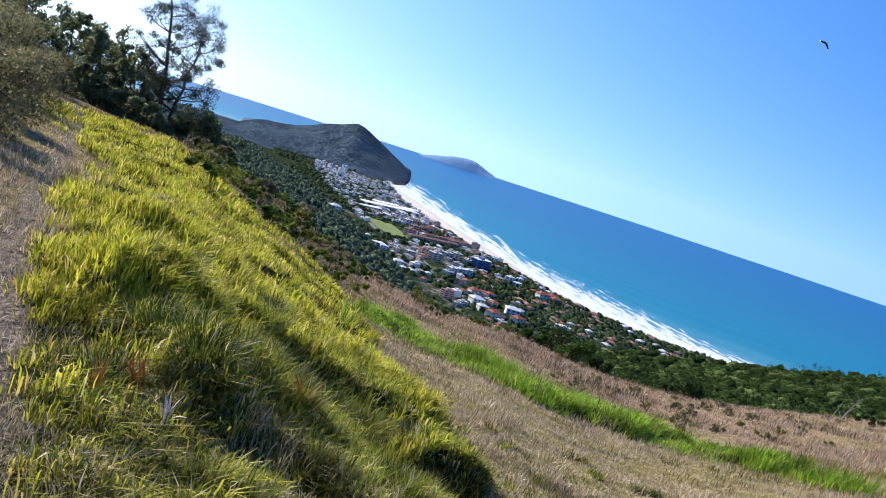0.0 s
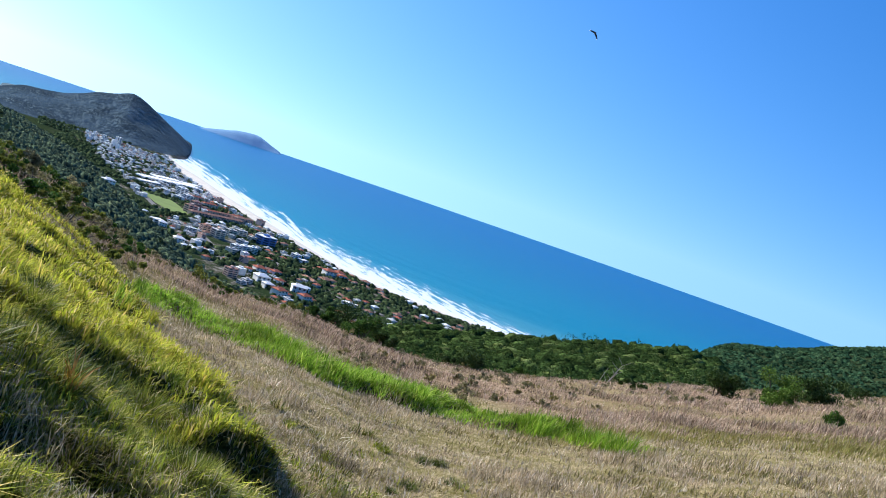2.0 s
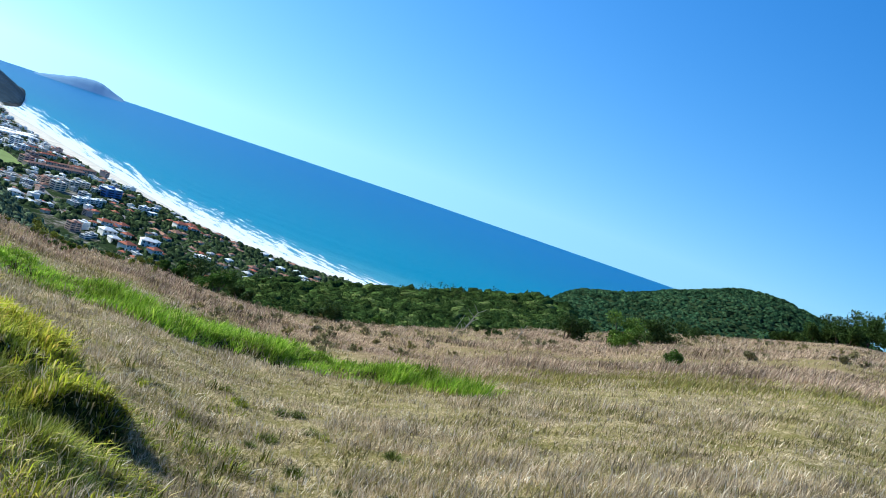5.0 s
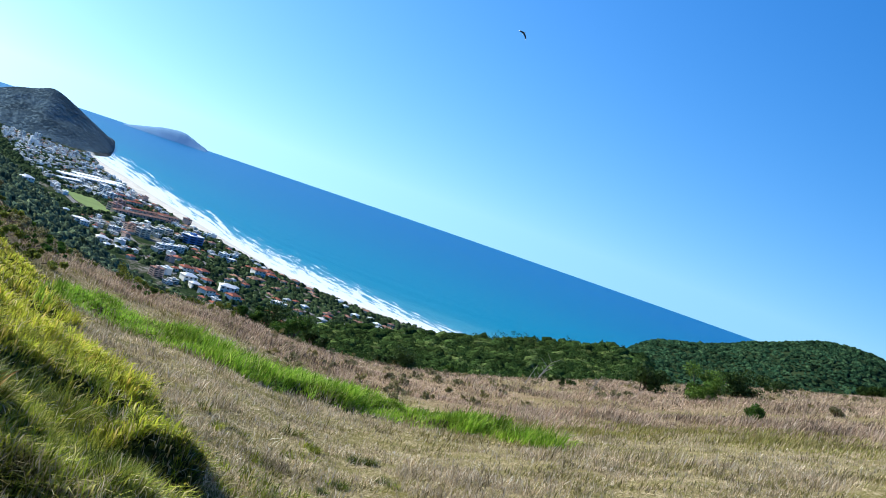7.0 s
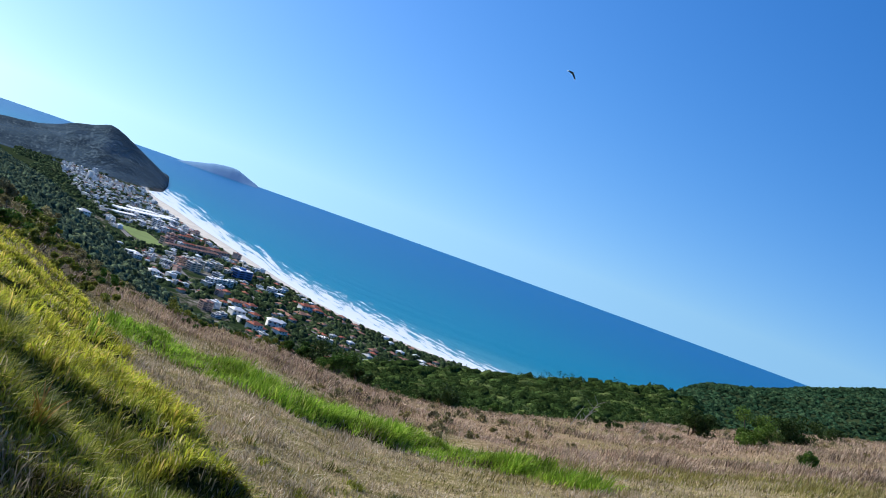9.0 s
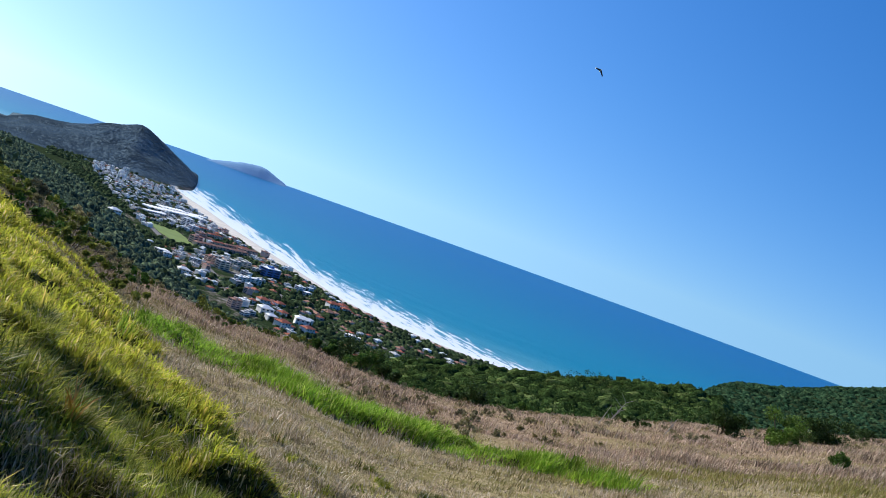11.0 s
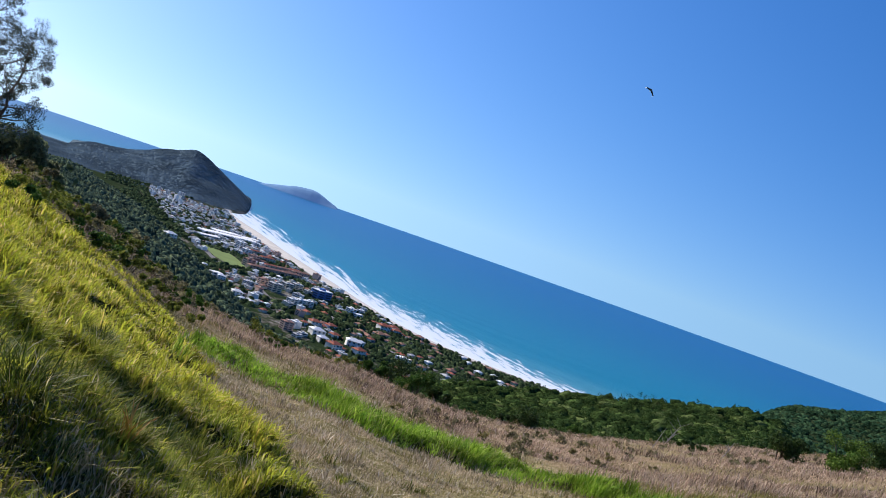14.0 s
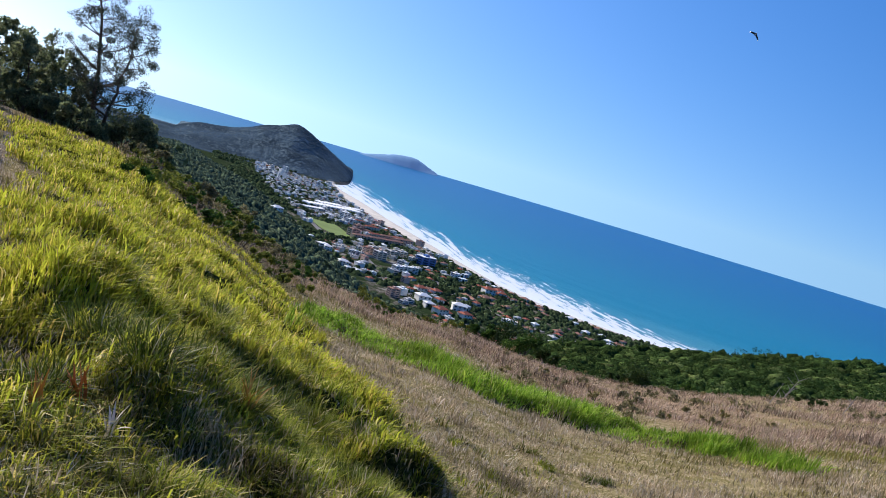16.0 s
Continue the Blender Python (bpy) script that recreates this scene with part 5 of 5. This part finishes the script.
PROTO = {
    "far3": far_block("white_building", "small white three-storey building in the dense town", 14, 11, 3, M_WALL[0], M_FLAT[0]),
    "far4": far_block("grey_building", "pale grey four-storey building in the dense town", 13, 11, 4, M_WALL[2], M_FLAT[0]),
    "far2": far_block("low_building", "low white building with a grey flat roof", 17, 11, 2, M_WALL[0], M_FLAT[1]),
    "farc": far_block("cream_building", "cream three-storey building in the dense town", 15, 12, 3, M_WALL[1], M_FLAT[1]),
    "fartower": far_block("apartment_tower", "slim white eight-storey tower of flats", 12, 11, 8, M_WALL[0], M_FLAT[0], "apartment block"),
    "cotr": cottage("small house with a faded red tiled roof", 12, 9, M_WALL[1], M_TILE[0]),
    "cotb": cottage("small house with a brown tiled roof", 13, 10, M_WALL[1], M_TILE[1]),
    "cotg": cottage("small house with a grey roof among trees", 12, 9, M_WALL[0], M_FLAT[1]),
    "cotw": cottage("small house with a pale roof among trees", 11, 9, M_WALL[0], M_FLAT[0]),
    "white4": block("white four-storey block of flats with balconies", 18, 13, 4, M_WALL[0], M_FLAT[0]),
    "white6": block("white six-storey block of flats with balconies", 17, 14, 6, M_WALL[0], M_FLAT[0]),
    "cream4": block("cream four-storey block of flats with balconies", 20, 13, 4, M_WALL[1], M_FLAT[1]),
    "white2": block("white two-storey building with a flat roof", 15, 11, 2, M_WALL[0], M_FLAT[0], False),
    "salmon4": block("salmon four-storey block of flats", 18, 12, 4, M_WALL[3], M_TILE[1]),
    "blue4": block("blue-banded four-storey building with white balconies", 26, 15, 4, M_WALL[4], M_FLAT[0]),
    "hall": long_hall("long white hall with a row of shallow white gables", 72, 24, M_WALL[0], M_FLAT[0]),
    "row": terrace("long reddish terrace of holiday flats with tiled roofs", 52, 13, 3, M_WALL[3], M_TILE[1]),
    "rowc": terrace("long cream terrace of holiday flats with tiled roofs", 44, 12, 3, M_WALL[1], M_TILE[0]),
    "red": house("house with a red tiled hipped roof among trees", 13, 10, 2, M_WALL[0], M_TILE[0]),
    "orange": house("house with an orange tiled hipped roof among trees", 14, 10, 1, M_WALL[1], M_TILE[2]),
    "brown": house("house with a brown tiled hipped roof near the beach", 14, 11, 1, M_WALL[1], M_TILE[1]),
    "whiteh": house("white house with a pale roof among trees", 12, 9, 2, M_WALL[0], M_FLAT[0], False),
}
used, taken = set(), []


def build_at(kind, b, r, turn, scale=1.0):
    x, y = spot(b, r)
    z = float(height(np.array([x]), np.array([y]), False)[0])
    m = pose(x, y, z, 0, 0, turn)
    ob = PROTO[kind]
    if kind in used:
        ob = copy_thing(ob, m)
    else:
        used.add(kind)
        ob.matrix_basis = m
    scale *= 0.76
    ob.scale = (scale, scale, scale)
    taken.append((x, y, 8 * scale if kind not in ("hall", "row", "rowc", "blue4") else 22))


def depth(b, angle):
    """Where a look at that angle below the level meets the plain."""
    return 147.0 / math.tan(radians(-angle))


# the buildings that stand out
for kind, b, a, turn, s in (("hall", -17.9, -5.72, 60, 1.1), ("hall", -16.3, -5.58, 60, 1.1), ("hall", -17.3, -5.50, 60, 1.0), ("hall", -15.9, -5.40, 60, 0.8), ("hall", -18.2, -5.95, 60, 0.7), ("white6", -16.2, -6.2, 57, 1.0), ("white4", -15.75, -6.3, 57, 0.9),
                            ("row", -14.8, -7.02, 57, 0.85), ("row", -13.8, -6.92, 57, 0.85), ("row", -12.8, -6.82, 57, 0.85), ("rowc", -14.1, -6.66, 57, 0.7), ("row", -13.3, -6.58, 57, 0.7), ("rowc", -12.6, -6.48, 57, 0.7), ("row", -14.9, -6.6, 57, 0.7), ("rowc", -14.4, -6.3, 57, 0.8), ("row", -12.2, -6.55, 57, 0.8), ("salmon4", -15.4, -6.95, 57, 1.1), ("salmon4", -15.2, -6.6, 57, 1.0), ("rowc", -15.3, -6.1, 57, 0.7),
                            ("cream4", -13.4, -7.9, 57, 1.0), ("cream4", -12.7, -7.6, 57, 0.9), ("cream4", -12.1, -7.45, 57, 0.9), ("cream4", -13.9, -7.6, 57, 0.8), ("blue4", -10.5, -7.5, 57, 1.2), ("white4", -12.1, -8.4, 57, 0.8), ("white4", -11.6, -8.3, 57, 0.8), ("white4", -11.1, -8.2, 57, 0.75), ("cream4", -11.3, -7.55, 57, 0.7),
                            ("whiteh", -20.4, -7.2, 57, 1.5), ("white2", -17.1, -8.15, 50, 1.1), ("whiteh", -16.7, -8.2, 30, 1.0), ("whiteh", -15.5, -8.9, 30, 1.2), ("whiteh", -15.1, -9.1, 50, 0.8), ("whiteh", -17.9, -7.75, 40, 0.7), ("white4", -8.4, -7.8, 57, 0.8), ("white2", -7.9, -7.85, 57, 0.9), ("white4", -7.8, -7.6, 57, 0.6),
                            ("red", -10.3, -9.2, 40, 1.2), ("orange", -9.8, -9.05, 57, 1.3), ("red", -9.3, -9.1, 57, 1.1), ("red", -10.9, -9.35, 30, 0.8), ("whiteh", -10.0, -9.75, 40, 1.5), ("whiteh", -9.5, -10.0, 40, 1.1), ("red", -8.9, -9.55, 57, 1.0), ("whiteh", -7.6, -9.7, 20, 1.5), ("whiteh", -7.2, -9.5, 70, 1.0), ("red", -8.7, -10.2, 57, 1.3), ("red", -7.1, -10.05, 57, 1.2), ("red", -6.1, -8.1, 40, 1.4), ("red", -5.5, -7.95, 57, 1.2), ("orange", -6.2, -8.5, 57, 1.3), ("red", -5.2, -8.05, 20, 1.0), ("white2", -4.4, -9.55, 57, 0.9), ("white2", -4.0, -9.5, 30, 0.7)):
    build_at(kind, b, depth(b, a), turn, s)
rs = np.random.default_rng(31)
tries = 0
count = 0
while count < 800 and tries < 26000:
    tries += 1
    b = rs.uniform(-22.3, 3.2)
    if rs.random() < 0.55:
        b = rs.uniform(-22.3, -13.5)
    far = min(float(at(SHORE, b)) - float(at(BEACH_W, b)), float(at(HEAD_R, b))) - 14
    back = max(float(at(WOOD_R, b)) + (10 if b < -9 else -70), 730.0)
    r = rs.uniform(back, far)
    x, y = spot(b, r)
    if r > far or float(height(np.array([x]), np.array([y]), False)[0]) > SEA_Z + 6:
        continue
    if -18.2 < b < -15.2 and 1120 < r < 1310:
        continue
    deep = (far - r) / (far - back)
    if any((x - p) ** 2 + (y - q) ** 2 < (s + (2.5 if b < -14 else 6.0)) ** 2 for p, q, s in taken):
        continue
    u = rs.random()
    if b < -14.5:
        if deep > 0.75 and u < 0.5:
            continue
        kind = ("far3", "far4", "far2", "farc", "far2", "far2", "far3", "cotr", "cotw", "cotb")[int(rs.random() * 10)]
        s = rs.uniform(0.34, 0.72)
        if b < -20.3 and r > 1750 and rs.random() < 0.12:
            kind, s = "fartower", rs.uniform(0.5, 0.75)
    elif b < -9:
        if deep > 0.55 and u < 0.7:
            continue
        kind = ("far2", "farc", "far3", "cotr", "cotb", "cotg", "cotw", "salmon4", "cotr")[int(rs.random() * 9)]
        s = rs.uniform(0.55, 0.95)
    else:
        if u < 0.72:
            continue
        kind = ("cotr", "cotb", "cotr", "brown", "cotg", "cotw", "orange", "far2")[int(rs.random() * 8)]
        s = rs.uniform(0.6, 1.0)
        if float(at(SHORE, b)) - r < 190 and b > -4:
            kind = ("cotb", "brown", "cotw")[int(rs.random() * 3)]
    build_at(kind, b, r, 57 + rs.choice([0, 90, 180, 270]) + rs.uniform(-12, 12), s)
    count += 1
for kind, ob in PROTO.items():
    if kind not in used:
        for o in (*ob.children_recursive, ob):
            bpy.data.objects.remove(o)


def strip_road(name, label, pts, width, mat, kind="structure"):
    """A flat road of even width that follows the plain."""
    v, f = [], []
    pts = [Vector((*spot(b, depth(b, a)), 0)) for b, a in pts]
    line = []
    for p, q in zip(pts, pts[1:]):
        line += [p.lerp(q, k / 8) for k in range(8)]
    line.append(pts[-1])
    for k, p in enumerate(line):
        d = (line[min(k + 1, len(line) - 1)] - line[max(k - 1, 0)]).normalized()
        s = Vector((-d.y, d.x, 0)) * width / 2
        for q in (p - s, p + s):
            z = float(height(np.array([q.x]), np.array([q.y]), False)[0])
            v.append((q.x, q.y, z + 0.5))
        if k:
            f.append((2 * k - 2, 2 * k - 1, 2 * k + 1, 2 * k))
    return tagged(new(name, np_mesh(name, v, f, mat)), label, name.split("_")[0], kind=kind)


strip_road("road", "pale asphalt road along the back of the town", [(-20.3, -5.7), (-18.7, -6.5), (-17.2, -7.3), (-15.6, -7.7), (-14.2, -8.1), (-12.9, -8.8), (-10.6, -9.6), (-8, -9.9)], 8, M_ROAD)
strip_road("road", "pale asphalt street between the houses", [(-12.5, -7.9), (-10.5, -8.0), (-8.0, -8.8), (-5, -9.2), (-2, -9.4)], 9, M_ROAD)
strip_road("playing_field", "green playing field at the edge of the town", [(-18.0, -6.45), (-17.2, -6.7), (-16.6, -6.95), (-15.7, -7.15)], 40, M_FIELD)


# ---- model glider over the slope ----
def glider(b, r, z):
    """A swept flying wing with fins and a short body, banking."""
    root = new("model_glider")
    root.matrix_world = pose(r * math.sin(radians(b)), r * math.cos(radians(b)), z, 115, 20, 35)
    bm = bmesh.new()
    prof = [(0, 0.18), (0.5, 0.02), (1.0, -0.16)]
    for side in (-1, 1):
        rings = []
        for x, y in prof:
            c = 0.34 - 0.14 * x
            rings.append([bm.verts.new((side * x, y + dy * c, dz)) for dy, dz in ((0.5, 0), (0.2, 0.03), (-0.5, 0), (0.2, -0.012))])
        for p, q in zip(rings, rings[1:]):
            for k in range(4):
                bm.faces.new((p[k], p[(k + 1) % 4], q[(k + 1) % 4], q[k]))
    part("wing", bm, plain("dark_foam", (0.05, 0.06, 0.08), 0.6), root)
    bm = bmesh.new()
    box(bm, -0.06, -0.15, -0.05, 0.06, 0.42, 0.06)
    bmesh.ops.bevel(bm, geom=bm.edges[:], offset=0.03, segments=2, affect="EDGES")
    part("body", bm, plain("pale_foam", (0.7, 0.7, 0.68), 0.6), root)
    for side in (-1, 1):
        bm = bmesh.new()
        box(bm, side - 0.01, -0.30, -0.03, side + 0.01, -0.08, 0.16)
        part("fin", bm, plain("pale_foam", (0.7, 0.7, 0.68), 0.6), root)
    return tagged(root, "small dark model glider flying above the slope", "model glider")


GB, GE, GR = 4.8, 11.4, 150.0
glider(GB, GR * math.cos(radians(GE)), EYE + GR * math.sin(radians(GE)))
